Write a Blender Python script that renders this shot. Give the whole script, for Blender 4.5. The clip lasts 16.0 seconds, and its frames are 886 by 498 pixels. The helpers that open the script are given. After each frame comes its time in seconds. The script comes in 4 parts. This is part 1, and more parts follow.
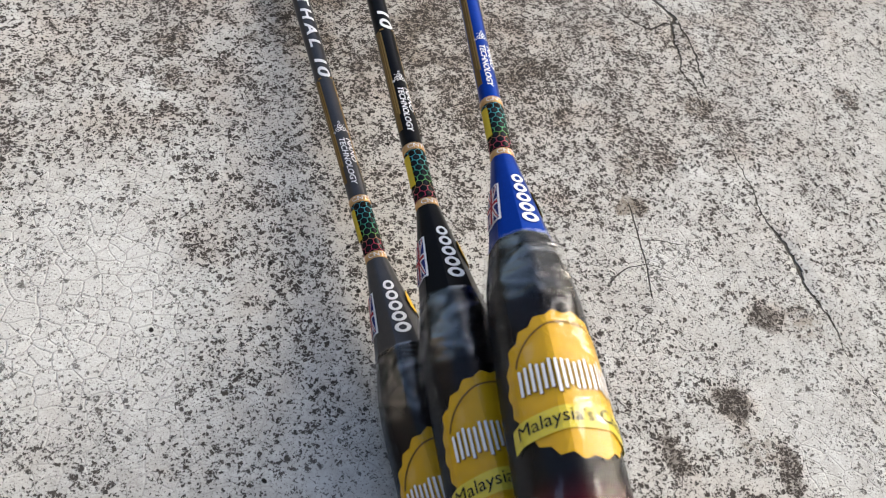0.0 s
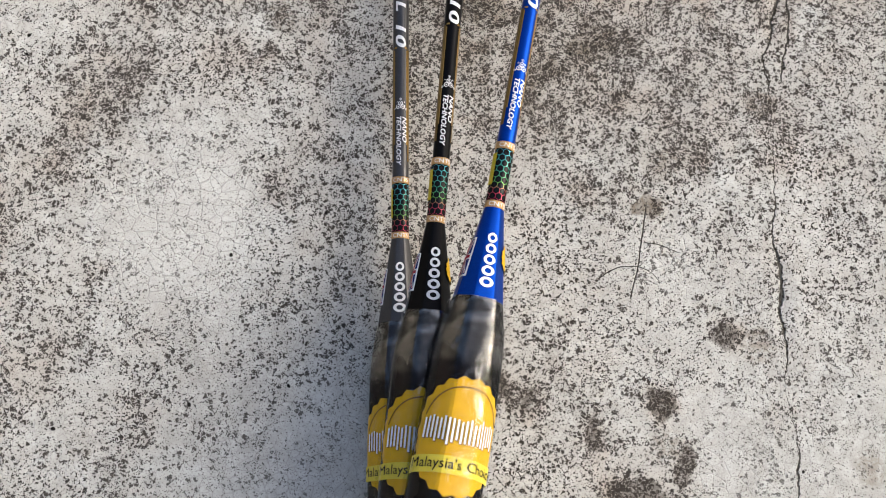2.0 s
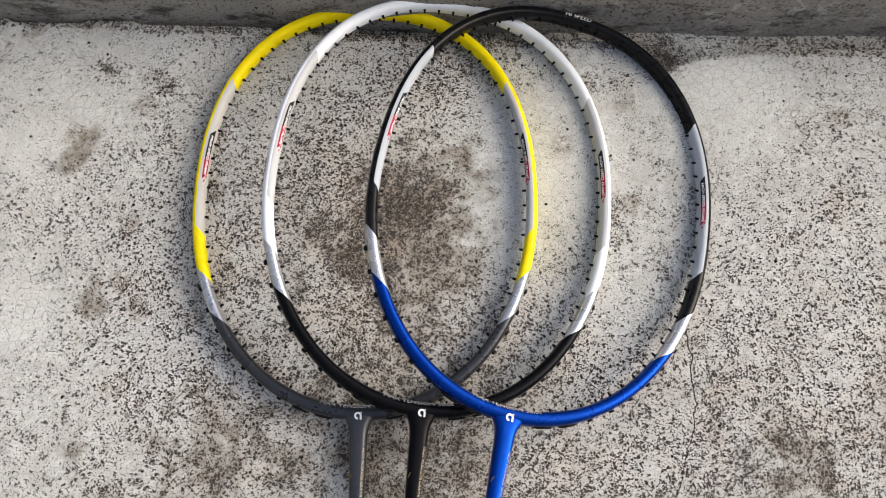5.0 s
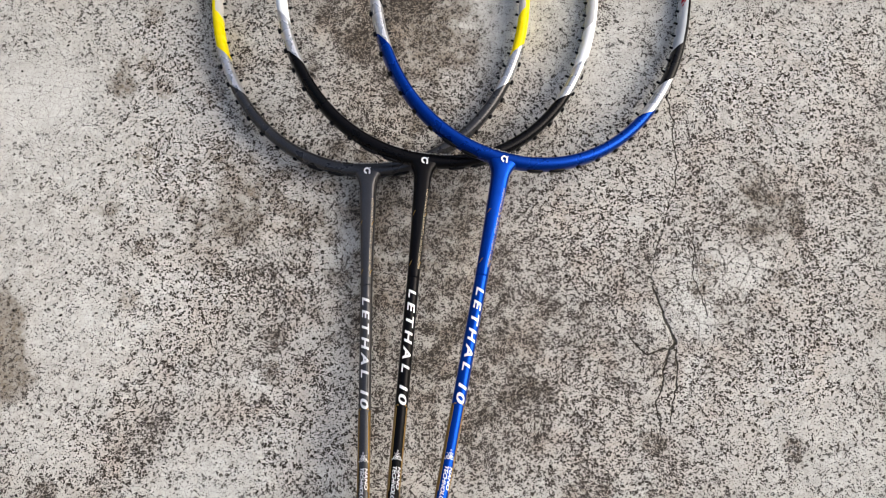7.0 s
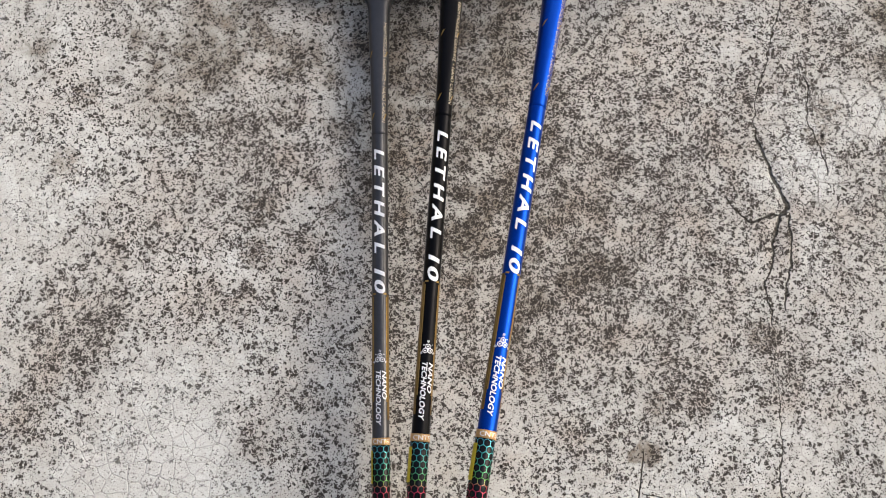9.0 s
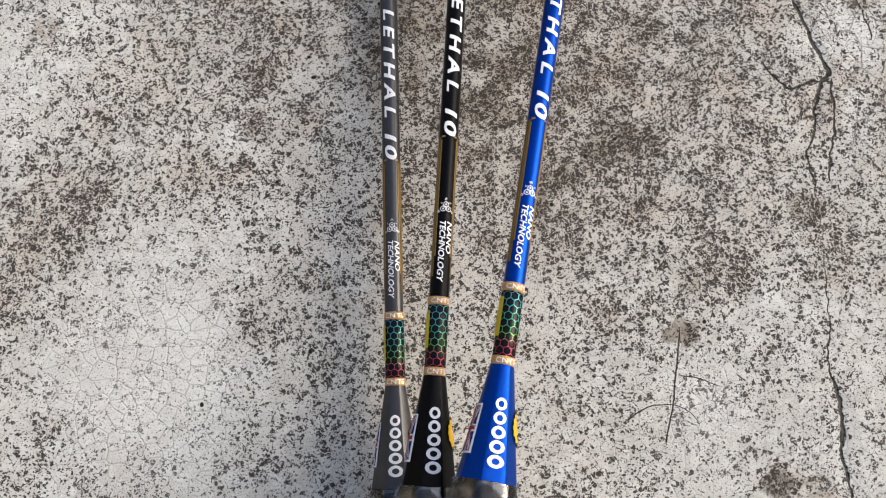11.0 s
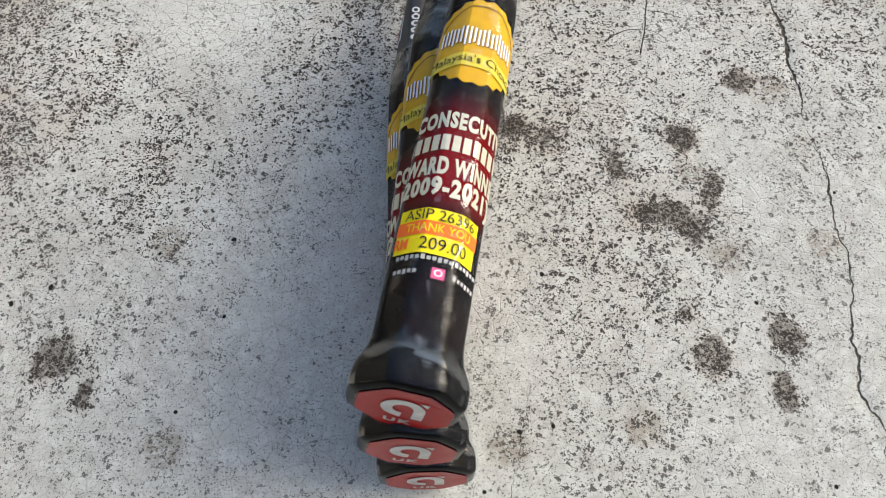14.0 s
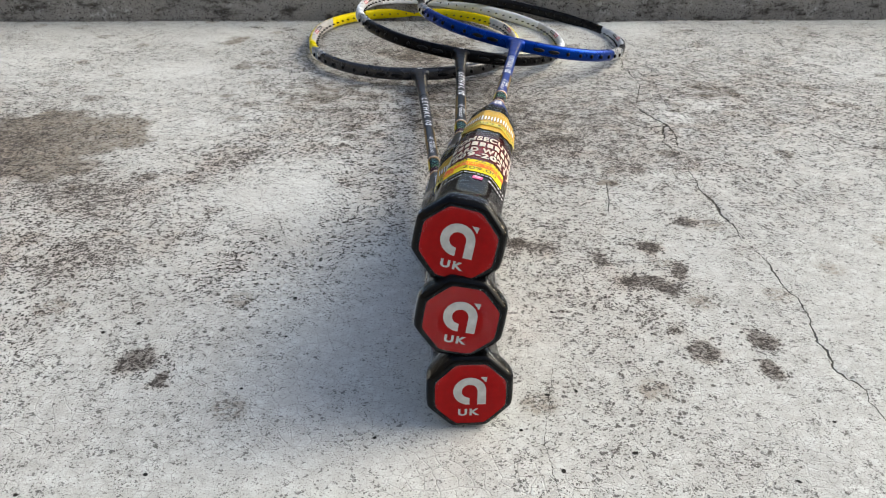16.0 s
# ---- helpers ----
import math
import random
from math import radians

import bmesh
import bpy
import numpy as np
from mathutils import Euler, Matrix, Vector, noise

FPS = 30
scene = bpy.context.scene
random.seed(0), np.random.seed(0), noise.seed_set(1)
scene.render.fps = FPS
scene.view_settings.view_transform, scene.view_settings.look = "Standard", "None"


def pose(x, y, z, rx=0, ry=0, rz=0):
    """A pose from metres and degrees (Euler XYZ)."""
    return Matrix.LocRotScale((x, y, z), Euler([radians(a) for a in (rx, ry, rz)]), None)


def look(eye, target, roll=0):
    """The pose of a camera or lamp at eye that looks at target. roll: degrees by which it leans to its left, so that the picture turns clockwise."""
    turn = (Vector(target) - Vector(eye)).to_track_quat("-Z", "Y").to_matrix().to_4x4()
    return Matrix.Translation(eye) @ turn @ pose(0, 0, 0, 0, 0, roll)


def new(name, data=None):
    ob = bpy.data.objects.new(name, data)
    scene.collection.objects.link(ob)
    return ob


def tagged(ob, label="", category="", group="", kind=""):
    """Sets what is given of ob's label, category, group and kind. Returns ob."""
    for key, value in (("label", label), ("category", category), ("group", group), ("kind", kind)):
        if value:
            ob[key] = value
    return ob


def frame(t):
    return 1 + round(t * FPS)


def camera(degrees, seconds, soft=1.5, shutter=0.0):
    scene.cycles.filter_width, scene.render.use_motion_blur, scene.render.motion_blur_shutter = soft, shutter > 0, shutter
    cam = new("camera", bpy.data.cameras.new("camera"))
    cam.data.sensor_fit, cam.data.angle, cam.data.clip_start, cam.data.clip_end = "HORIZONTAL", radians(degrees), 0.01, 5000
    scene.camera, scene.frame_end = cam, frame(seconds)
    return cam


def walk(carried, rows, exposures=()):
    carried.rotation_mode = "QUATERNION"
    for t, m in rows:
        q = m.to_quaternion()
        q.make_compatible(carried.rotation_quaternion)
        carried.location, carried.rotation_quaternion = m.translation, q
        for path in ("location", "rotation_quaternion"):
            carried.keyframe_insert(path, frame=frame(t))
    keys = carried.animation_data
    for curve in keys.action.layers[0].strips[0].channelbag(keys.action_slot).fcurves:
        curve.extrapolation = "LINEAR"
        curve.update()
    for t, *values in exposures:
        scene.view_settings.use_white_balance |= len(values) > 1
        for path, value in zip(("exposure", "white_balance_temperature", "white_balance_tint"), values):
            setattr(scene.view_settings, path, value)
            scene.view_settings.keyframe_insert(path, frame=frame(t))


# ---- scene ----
cam = camera(56.1, 16.0, soft=0.9)
cam.data.dof.use_dof, cam.data.dof.focus_distance, cam.data.dof.aperture_fstop = True, 0.40, 42
PATH = [
    (0, (-0.055, 0.075, 0.237), (0.524, 1.101, -1.38), 16.9),
    (0.5, (-0.007, 0.088, 0.292), (0.209, 0.841, -1.548), 10.1),
    (1, (-0.002, 0.119, 0.289), (0.094, 0.595, -1.651), 8.2),
    (1.5, (0.005, 0.138, 0.308), (0.074, 0.497, -1.658), 9.7),
    (2, (0.01, 0.15, 0.348), (0.068, 0.512, -1.618), 9.5),
    (2.5, (0.016, 0.223, 0.37), (0.025, 0.543, -1.605), 2.7),
    (2.6, (0.014, 0.23, 0.369), (0.042, 0.586, -1.599), 5.7),
    (3, (0.011, 0.28, 0.364), (0.056, 0.687, -1.593), 7.3),
    (3.5, (0.013, 0.333, 0.402), (0.046, 0.806, -1.541), 5.1),
    (4, (0.03, 0.39, 0.441), (0.055, 0.927, -1.485), 4.1),
    (4.2, (0.032, 0.402, 0.454), (0.055, 0.936, -1.473), 3.8),
    (6.3, (0.048, 0.406, 0.471), (0.063, 0.921, -1.462), 2.0),
    (6.5, (0.047, 0.371, 0.476), (0.057, 0.87, -1.461), 1.3),
    (7, (0.046, 0.282, 0.475), (0.038, 0.732, -1.474), -0.8),
    (7.5, (0.037, 0.232, 0.451), (0.028, 0.671, -1.5), -1.0),
    (8, (0.032, 0.214, 0.427), (0.028, 0.624, -1.53), -0.8),
    (8.2, (0.03, 0.223, 0.409), (0.027, 0.636, -1.548), -0.8),
    (10.3, (0.023, 0.254, 0.312), (0.042, 0.663, -1.645), 1.7),
    (10.5, (0.021, 0.235, 0.312), (0.035, 0.645, -1.645), 0.8),
    (11, (0.017, 0.2, 0.31), (0.038, 0.625, -1.644), 1.7),
    (11.5, (0.014, 0.184, 0.309), (0.049, 0.621, -1.643), 3.2),
    (12, (0.009, 0.158, 0.312), (0.051, 0.634, -1.63), 3.7),
    (12.5, (0.005, 0.106, 0.309), (0.053, 0.648, -1.615), 3.9),
    (13, (0.006, 0.055, 0.307), (0.047, 0.647, -1.603), 3.2),
    (13.5, (0.011, 0.014, 0.297), (0.041, 0.723, -1.573), 1.7),
    (14, (0.008, -0.042, 0.288), (0.031, 0.841, -1.506), 0.3),
    (14.5, (-0.001, -0.078, 0.283), (0.038, 1.012, -1.393), 0.0),
    (15, (-0.01, -0.126, 0.256), (0.066, 1.238, -1.205), 0.3),
    (15.5, (-0.025, -0.177, 0.238), (0.094, 1.423, -0.957), 0.7),
    (16, (-0.021, -0.231, 0.205), (0.088, 1.527, -0.741), 0.6),
]
walk(cam, [(t, look(eye, target, roll)) for t, eye, target, roll in PATH], exposures=((0.0, 0.14, 6450, 9), (2.5, 0.10, 6550, 9), (4.0, 0.10, 6540, 9), (7.0, 0.06, 6600, 10), (11.0, 0.07, 6500, 9.5), (13.0, 0.07, 6420, 7), (14.5, 0.10, 6360, 6), (16.0, 0.15, 6320, 6)))

# ---- light ----
world = bpy.data.worlds.new("world")
scene.world = world
world.use_nodes = True
wn = world.node_tree.nodes
sky = wn.new("ShaderNodeTexSky")
sky.sky_type, sky.sun_disc = "NISHITA", False
sky.sun_elevation, sky.sun_rotation = radians(36), radians(80)
sky.air_density, sky.dust_density = 1.0, 5.0
world.node_tree.links.new(sky.outputs[0], wn["Background"].inputs[0])
wn["Background"].inputs[1].default_value = 0.235

sun = new("sun", bpy.data.lights.new("sun", "SUN"))
sun.data.energy, sun.data.angle, sun.data.color = 1.05, radians(44), (0.93, 0.965, 0.89)
sun.matrix_world = look((3.0, 0.5, 2.2), (0, 0, 0))


# ---- material helpers ----
class Nodes:
    """A small wrapper that adds nodes to one material."""

    def __init__(self, name):
        self.mat = bpy.data.materials.new(name)
        self.mat.use_nodes = True
        self.tree = self.mat.node_tree
        self.bsdf = self.tree.nodes["Principled BSDF"]
        self.out = self.tree.nodes["Material Output"]

    def put(self, socket, value):
        if isinstance(value, bpy.types.NodeSocket):
            self.tree.links.new(value, socket)
        elif isinstance(value, (tuple, list)) and len(value) == 3 and socket.type == "RGBA":
            socket.default_value = (*value, 1)
        else:
            socket.default_value = value

    def add(self, kind, **inputs):
        node = self.tree.nodes.new(kind)
        for key, value in inputs.items():
            self.put(node.inputs[key.replace("_", " ")], value)
        return node

    def math(self, op, a, b=0.0, c=0.0, clamp=False):
        node = self.tree.nodes.new("ShaderNodeMath")
        node.operation, node.use_clamp = op, clamp
        for socket, value in zip(node.inputs, (a, b, c)):
            self.put(socket, value)
        return node.outputs[0]

    def step(self, value, lo, hi):
        """0 below lo, 1 above hi, smooth between."""
        node = self.tree.nodes.new("ShaderNodeMapRange")
        node.interpolation_type = "SMOOTHSTEP"
        self.put(node.inputs[0], value)
        self.put(node.inputs[1], lo)
        self.put(node.inputs[2], hi)
        return node.outputs[0]

    def mix(self, fac, a, b, blend="MIX"):
        node = self.tree.nodes.new("ShaderNodeMix")
        node.data_type, node.blend_type = "RGBA", blend
        self.put(node.inputs[0], fac)
        self.put(node.inputs[6], a)
        self.put(node.inputs[7], b)
        return node.outputs[2]

    def noise(self, scale, detail=4.0, rough=0.55, where=None, distortion=0.0):
        node = self.tree.nodes.new("ShaderNodeTexNoise")
        for key, value in (("Scale", scale), ("Detail", detail), ("Roughness", rough), ("Distortion", distortion)):
            node.inputs[key].default_value = value
        self.put(node.inputs["Vector"], where if where is not None else self.where())
        return node.outputs[0]

    def where(self):
        return self.tree.nodes.new("ShaderNodeTexCoord").outputs["Object"]

    def attr(self, name):
        node = self.tree.nodes.new("ShaderNodeAttribute")
        node.attribute_name = name
        return node.outputs["Fac"]

    def bump(self, height, strength=0.3, distance=0.001):
        node = self.add("ShaderNodeBump", Strength=strength, Distance=distance, Height=height)
        self.put(self.bsdf.inputs["Normal"], node.outputs[0])

    def finish(self, color=None, rough=None, metal=None, coat=None, coat_rough=0.1):
        for key, value in (("Base Color", color), ("Roughness", rough), ("Metallic", metal), ("Coat Weight", coat)):
            if value is not None:
                self.put(self.bsdf.inputs[key], value)
        if coat is not None:
            self.bsdf.inputs["Coat Roughness"].default_value = coat_rough
        return self.mat


def paint(name, color, rough=0.35, metal=0.0, coat=0.0, flake=0.0, grain=0.12):
    """Paint or print with slight mottling, scuffs in the gloss and, with flake, a metallic sparkle."""
    n = Nodes(name)
    dark = tuple(c * (1 - grain) for c in color)
    lite = tuple(min(1, c * (1 + grain)) for c in color)
    col = n.mix(n.noise(350, 3), dark, lite)
    if flake:
        col = n.mix(n.math("MULTIPLY", n.step(n.noise(4200, 1), 0.56, 0.7), flake), col, tuple(min(1, c * 1.9 + 0.001) for c in color))
    n.finish(col, n.math("MULTIPLY_ADD", n.noise(160, 4), 0.25, rough - 0.1), metal, coat)
    n.bump(n.noise(900, 2), 0.05, 0.0004)
    n.bsdf.inputs["Specular IOR Level"].default_value = 0.14
    return n.mat


def frame_paint(name, base, silver, accent, inlay):
    """Racket frame: base paint at the throat, a silver wedge, then the accent with a pale inlay on the inner face."""
    n = Nodes(name)
    y, r = n.attr("along"), n.attr("across")
    s = n.math("MULTIPLY_ADD", r, -0.0045, y)
    sparkle = n.math("MULTIPLY", n.step(n.noise(4200, 1), 0.5, 0.72), 0.5)
    grey = n.mix(sparkle, silver, tuple(min(1, c * 1.5) for c in silver))
    low = n.mix(n.step(n.noise(4200, 1), 0.55, 0.75), base, tuple(c * 1.7 + 0.0005 for c in base))
    inner = n.math("LESS_THAN", r, 0.12)
    panel = n.math("MULTIPLY", n.math("MULTIPLY", n.math("GREATER_THAN", s, 0.530), n.math("LESS_THAN", s, 0.622)), inner)
    mottled = n.mix(n.noise(120, 4), tuple(c * 0.92 for c in accent), accent)
    top = n.mix(panel, mottled, n.mix(sparkle, inlay, silver))
    col = n.mix(n.math("GREATER_THAN", s, 0.478), low, n.mix(n.math("GREATER_THAN", s, 0.503), grey, top))
    silvered = n.math("MULTIPLY", n.math("GREATER_THAN", s, 0.478), n.math("LESS_THAN", s, 0.503))
    n.finish(col, n.math("MULTIPLY_ADD", n.noise(90, 4), 0.12, 0.22), n.math("MULTIPLY", n.math("LESS_THAN", s, 0.503), 0.7))
    n.bsdf.inputs["Specular IOR Level"].default_value = 0.14
    n.bump(n.noise(700, 2), 0.04, 0.0004)
    return n.mat


# ---- materials ----
def ground_material():
    n = Nodes("weathered_concrete")
    at = n.where()
    moss, brown, pale = n.attr("moss"), n.attr("brown"), n.attr("pale")
    # cement skin: warm grey with cloudy and fine mottling
    cloud, fine, grit = n.noise(9, 6, 0.6, at), n.noise(160, 6, 0.7, at), n.noise(1500, 3, 0.7, at)
    col = n.mix(cloud, (0.52, 0.525, 0.49), (0.695, 0.71, 0.675))
    col = n.mix(n.step(fine, 0.35, 0.7), (0.475, 0.47, 0.435), col)
    col = n.mix(pale, col, (0.68, 0.69, 0.655))
    # the skin has yellowed to beige where growth has long held the damp
    col = n.mix(n.math("MULTIPLY", n.step(n.math("ADD", moss, n.math("MULTIPLY_ADD", n.noise(45, 4, 0.6, at), 0.9, -0.45)), 0.30, 0.95), 0.70), col, (0.515, 0.475, 0.42))
    tint = n.step(n.noise(60, 5, 0.65, at), n.math("MULTIPLY_ADD", brown, -0.75, 0.75), n.math("MULTIPLY_ADD", brown, -0.75, 1.05))
    col = n.mix(n.math("MULTIPLY", tint, n.math("MULTIPLY_ADD", n.step(n.noise(330, 5, 0.7, at), 0.35, 0.65), 0.40, 0.5)), col, (0.165, 0.13, 0.085))
    film = n.step(n.noise(16, 5, 0.65, at), 0.5, 0.68)
    col = n.mix(n.math("MULTIPLY", film, 0.22), col, (0.33, 0.31, 0.28))
    blotch = n.step(n.noise(48, 6, 0.7, at, 0.6), 0.50, 0.62)
    col = n.mix(n.math("MULTIPLY", blotch, 0.18), col, (0.36, 0.355, 0.33))
    col = n.mix(n.math("MULTIPLY", n.step(grit, 0.5, 0.66), 0.5), col, (0.24, 0.21, 0.185))
    # craze lines between cells of about a centimetre, and a finer set
    warp = n.add("ShaderNodeVectorMath", Vector=at)
    warp.operation = "MULTIPLY_ADD"
    warp.inputs[0].default_value = (0.004, 0.004, 0.004)
    wnoise = n.tree.nodes.new("ShaderNodeTexNoise")
    wnoise.inputs["Scale"].default_value = 70
    n.put(wnoise.inputs["Vector"], at)
    n.tree.links.new(wnoise.outputs["Color"], warp.inputs[0])
    warp.inputs[1].default_value = (0.006, 0.006, 0.0)
    n.put(warp.inputs[2], at)
    def cells(scale, w):
        v = n.tree.nodes.new("ShaderNodeTexVoronoi")
        v.feature, v.voronoi_dimensions = "DISTANCE_TO_EDGE", "2D"
        v.inputs["Scale"].default_value = scale
        n.put(v.inputs["Vector"], warp.outputs[0])
        return n.math("SUBTRACT", 1.0, n.step(v.outputs["Distance"], 0.0, w))
    zone = n.math("ADD", n.step(n.noise(14, 3, 0.5, at), 0.43, 0.55), n.step(pale, 0.25, 0.5), clamp=True)
    craze = n.math("MULTIPLY", cells(170, 0.08), n.math("MULTIPLY", n.math("ADD", pale, 0.55, clamp=True), zone))
    craze2 = n.math("MULTIPLY", cells(230, 0.09), n.math("MULTIPLY", n.step(n.noise(22, 3, 0.5, at), 0.42, 0.56), n.math("MULTIPLY_ADD", zone, -0.6, 1.0)))
    # warm, rusty blotches where old growth has stained the skin
    warm = n.math("MULTIPLY", n.step(n.noise(38, 5, 0.6, at), 0.50, 0.66), n.step(moss, 0.35, 0.75))
    col = n.mix(n.math("MULTIPLY", warm, 0.42), col, (0.44, 0.36, 0.285))
    col = n.mix(n.math("MULTIPLY", craze, 0.40), col, (0.32, 0.30, 0.275))
    col = n.mix(n.math("MULTIPLY", craze2, 0.50), col, (0.28, 0.26, 0.235))
    # round lichen rosettes and a few open pits
    def discs(scale, lo, hi, keep):
        v = n.tree.nodes.new("ShaderNodeTexVoronoi")
        v.voronoi_dimensions = "2D"
        v.inputs["Scale"].default_value = scale
        n.put(v.inputs["Vector"], warp.outputs[0])
        pick = n.math("GREATER_THAN", n.add("ShaderNodeSeparateColor", Color=v.outputs["Color"]).outputs[0], keep)
        return n.math("MULTIPLY", n.math("SUBTRACT", 1.0, n.step(v.outputs["Distance"], lo, hi)), pick)
    rosette = discs(24, 0.10, 0.24, 0.72)
    pits = discs(75, 0.045, 0.075, 0.91)
    col = n.mix(n.math("MULTIPLY", rosette, n.math("MULTIPLY", n.step(n.noise(260, 4, 0.65, at), 0.35, 0.6), 0.6)), col, (0.27, 0.225, 0.17))
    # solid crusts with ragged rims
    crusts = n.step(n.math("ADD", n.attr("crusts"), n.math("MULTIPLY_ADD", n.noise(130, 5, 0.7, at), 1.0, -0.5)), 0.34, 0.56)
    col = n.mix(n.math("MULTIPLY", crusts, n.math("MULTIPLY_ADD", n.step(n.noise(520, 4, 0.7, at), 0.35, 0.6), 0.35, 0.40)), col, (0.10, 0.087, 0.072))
    # black algae: small crusted islands between pale craze lines, more of them where the growth is dense
    jitter = n.tree.nodes.new("ShaderNodeTexNoise")
    jitter.inputs["Scale"].default_value, jitter.inputs["Detail"].default_value = 620, 3
    n.put(jitter.inputs["Vector"], at)
    shifted = n.tree.nodes.new("ShaderNodeVectorMath")
    shifted.operation = "MULTIPLY_ADD"
    n.put(shifted.inputs[0], jitter.outputs["Color"])
    shifted.inputs[1].default_value = (0.0022, 0.0022, 0.0)
    n.put(shifted.inputs[2], at)
    cover = n.math("ADD", moss, n.math("MULTIPLY_ADD", n.noise(60, 5, 0.65, at), 1.5, -0.75))
    cover = n.math("ADD", cover, n.math("MULTIPLY_ADD", n.noise(190, 3, 0.6, at), 1.1, -0.55))
    cover = n.math("MULTIPLY_ADD", rosette, 0.2, cover, clamp=True)
    share = n.math("MULTIPLY", n.math("POWER", cover, 1.35), 0.64)
    def islands(scale, amount, joint):
        v = n.tree.nodes.new("ShaderNodeTexVoronoi")
        e = n.tree.nodes.new("ShaderNodeTexVoronoi")
        e.feature = "DISTANCE_TO_EDGE"
        for node in (v, e):
            node.voronoi_dimensions = "2D"
            node.inputs["Scale"].default_value = scale
            n.put(node.inputs["Vector"], shifted.outputs[0])
        pick = n.add("ShaderNodeSeparateColor", Color=v.outputs["Color"]).outputs[0]
        dark_cell = n.step(n.math("SUBTRACT", n.math("MULTIPLY", share, amount), pick), 0.0, 0.03)
        return n.math("MULTIPLY", dark_cell, n.step(e.outputs["Distance"], joint * 0.4, joint))
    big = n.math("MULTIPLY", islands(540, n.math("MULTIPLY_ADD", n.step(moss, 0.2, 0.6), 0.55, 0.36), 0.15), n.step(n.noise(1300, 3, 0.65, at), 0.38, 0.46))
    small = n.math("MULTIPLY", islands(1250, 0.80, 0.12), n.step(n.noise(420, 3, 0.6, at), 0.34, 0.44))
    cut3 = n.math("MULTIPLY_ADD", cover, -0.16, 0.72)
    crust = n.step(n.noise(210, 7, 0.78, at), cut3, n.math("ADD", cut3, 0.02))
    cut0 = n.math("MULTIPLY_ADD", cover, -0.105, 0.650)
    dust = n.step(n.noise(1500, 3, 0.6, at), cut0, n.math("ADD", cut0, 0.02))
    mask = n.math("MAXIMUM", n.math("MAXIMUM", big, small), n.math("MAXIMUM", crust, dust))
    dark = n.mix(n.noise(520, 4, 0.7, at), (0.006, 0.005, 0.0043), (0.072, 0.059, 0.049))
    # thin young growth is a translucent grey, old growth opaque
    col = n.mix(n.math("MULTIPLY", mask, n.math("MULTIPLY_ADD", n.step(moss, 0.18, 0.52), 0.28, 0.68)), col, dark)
    mask = n.math("MAXIMUM", mask, pits)
    col = n.mix(pits, col, (0.015, 0.013, 0.011))
    # broken patch: shards with dark, dirty joints
    shards = n.math("MULTIPLY", cells(72, 0.05), n.attr("shard"), clamp=True)
    col = n.mix(n.math("MULTIPLY", shards, 0.6), col, (0.10, 0.088, 0.075))
    # cracks
    lines = None
    for name in ("crack", "twig", "arm", "hair", "fork", "spur", "rim", "twig_side"):
        sway = 0.0012 if name in ("twig", "arm", "twig_side") else 0.0044
        d = n.math("ABSOLUTE", n.math("ADD", n.attr(name), n.math("MULTIPLY_ADD", n.noise(160, 4, 0.6, at), sway, -sway / 2)))
        w = n.attr(name + "_width")
        one = n.math("SUBTRACT", 1.0, n.step(d, n.math("MULTIPLY", w, 0.35), w))
        one = n.math("MULTIPLY", one, n.math("GREATER_THAN", w, 0.00003))
        lines = one if lines is None else n.math("MAXIMUM", lines, one)
    col = n.mix(n.math("MULTIPLY", lines, 0.92), col, (0.03, 0.026, 0.02))
    n.finish(col, n.math("MULTIPLY_ADD", mask, 0.06, 0.86))
    n.bsdf.inputs["Specular IOR Level"].default_value = 0.25
    h = n.math("MULTIPLY_ADD", grit, 0.25, n.math("MULTIPLY_ADD", fine, 0.5, n.math("MULTIPLY", mask, 0.25)))
    h = n.math("SUBTRACT", h, n.math("MULTIPLY", craze, 0.25))
    h = n.math("SUBTRACT", h, n.math("MULTIPLY", lines, 3.0))
    n.bump(h, 0.75, 0.0011)
    return n.mat


def wall_material():
    n = Nodes("mouldy_render")
    stretch = n.add("ShaderNodeMapping", Vector=n.where())
    stretch.inputs["Scale"].default_value = (0.6, 1.0, 1.3)
    at = stretch.outputs[0]
    col = n.mix(n.noise(7, 6, 0.6, at), (0.17, 0.16, 0.145), (0.36, 0.34, 0.31))
    col = n.mix(n.step(n.noise(60, 6, 0.7, at), 0.5, 0.66), col, (0.055, 0.048, 0.04))
    flecks = n.step(n.noise(140, 6, 0.75), 0.53, 0.60)
    col = n.mix(n.math("MULTIPLY", flecks, n.math("MULTIPLY", n.step(n.noise(22, 4, 0.6), 0.45, 0.6), 0.7)), col, (0.46, 0.45, 0.42))
    col = n.mix(n.step(n.noise(520, 4, 0.7), 0.56, 0.62), col, (0.03, 0.026, 0.022))
    n.finish(col, 0.92)
    n.bump(n.noise(160, 5, 0.7, at), 0.8, 0.002)
    return n.mat


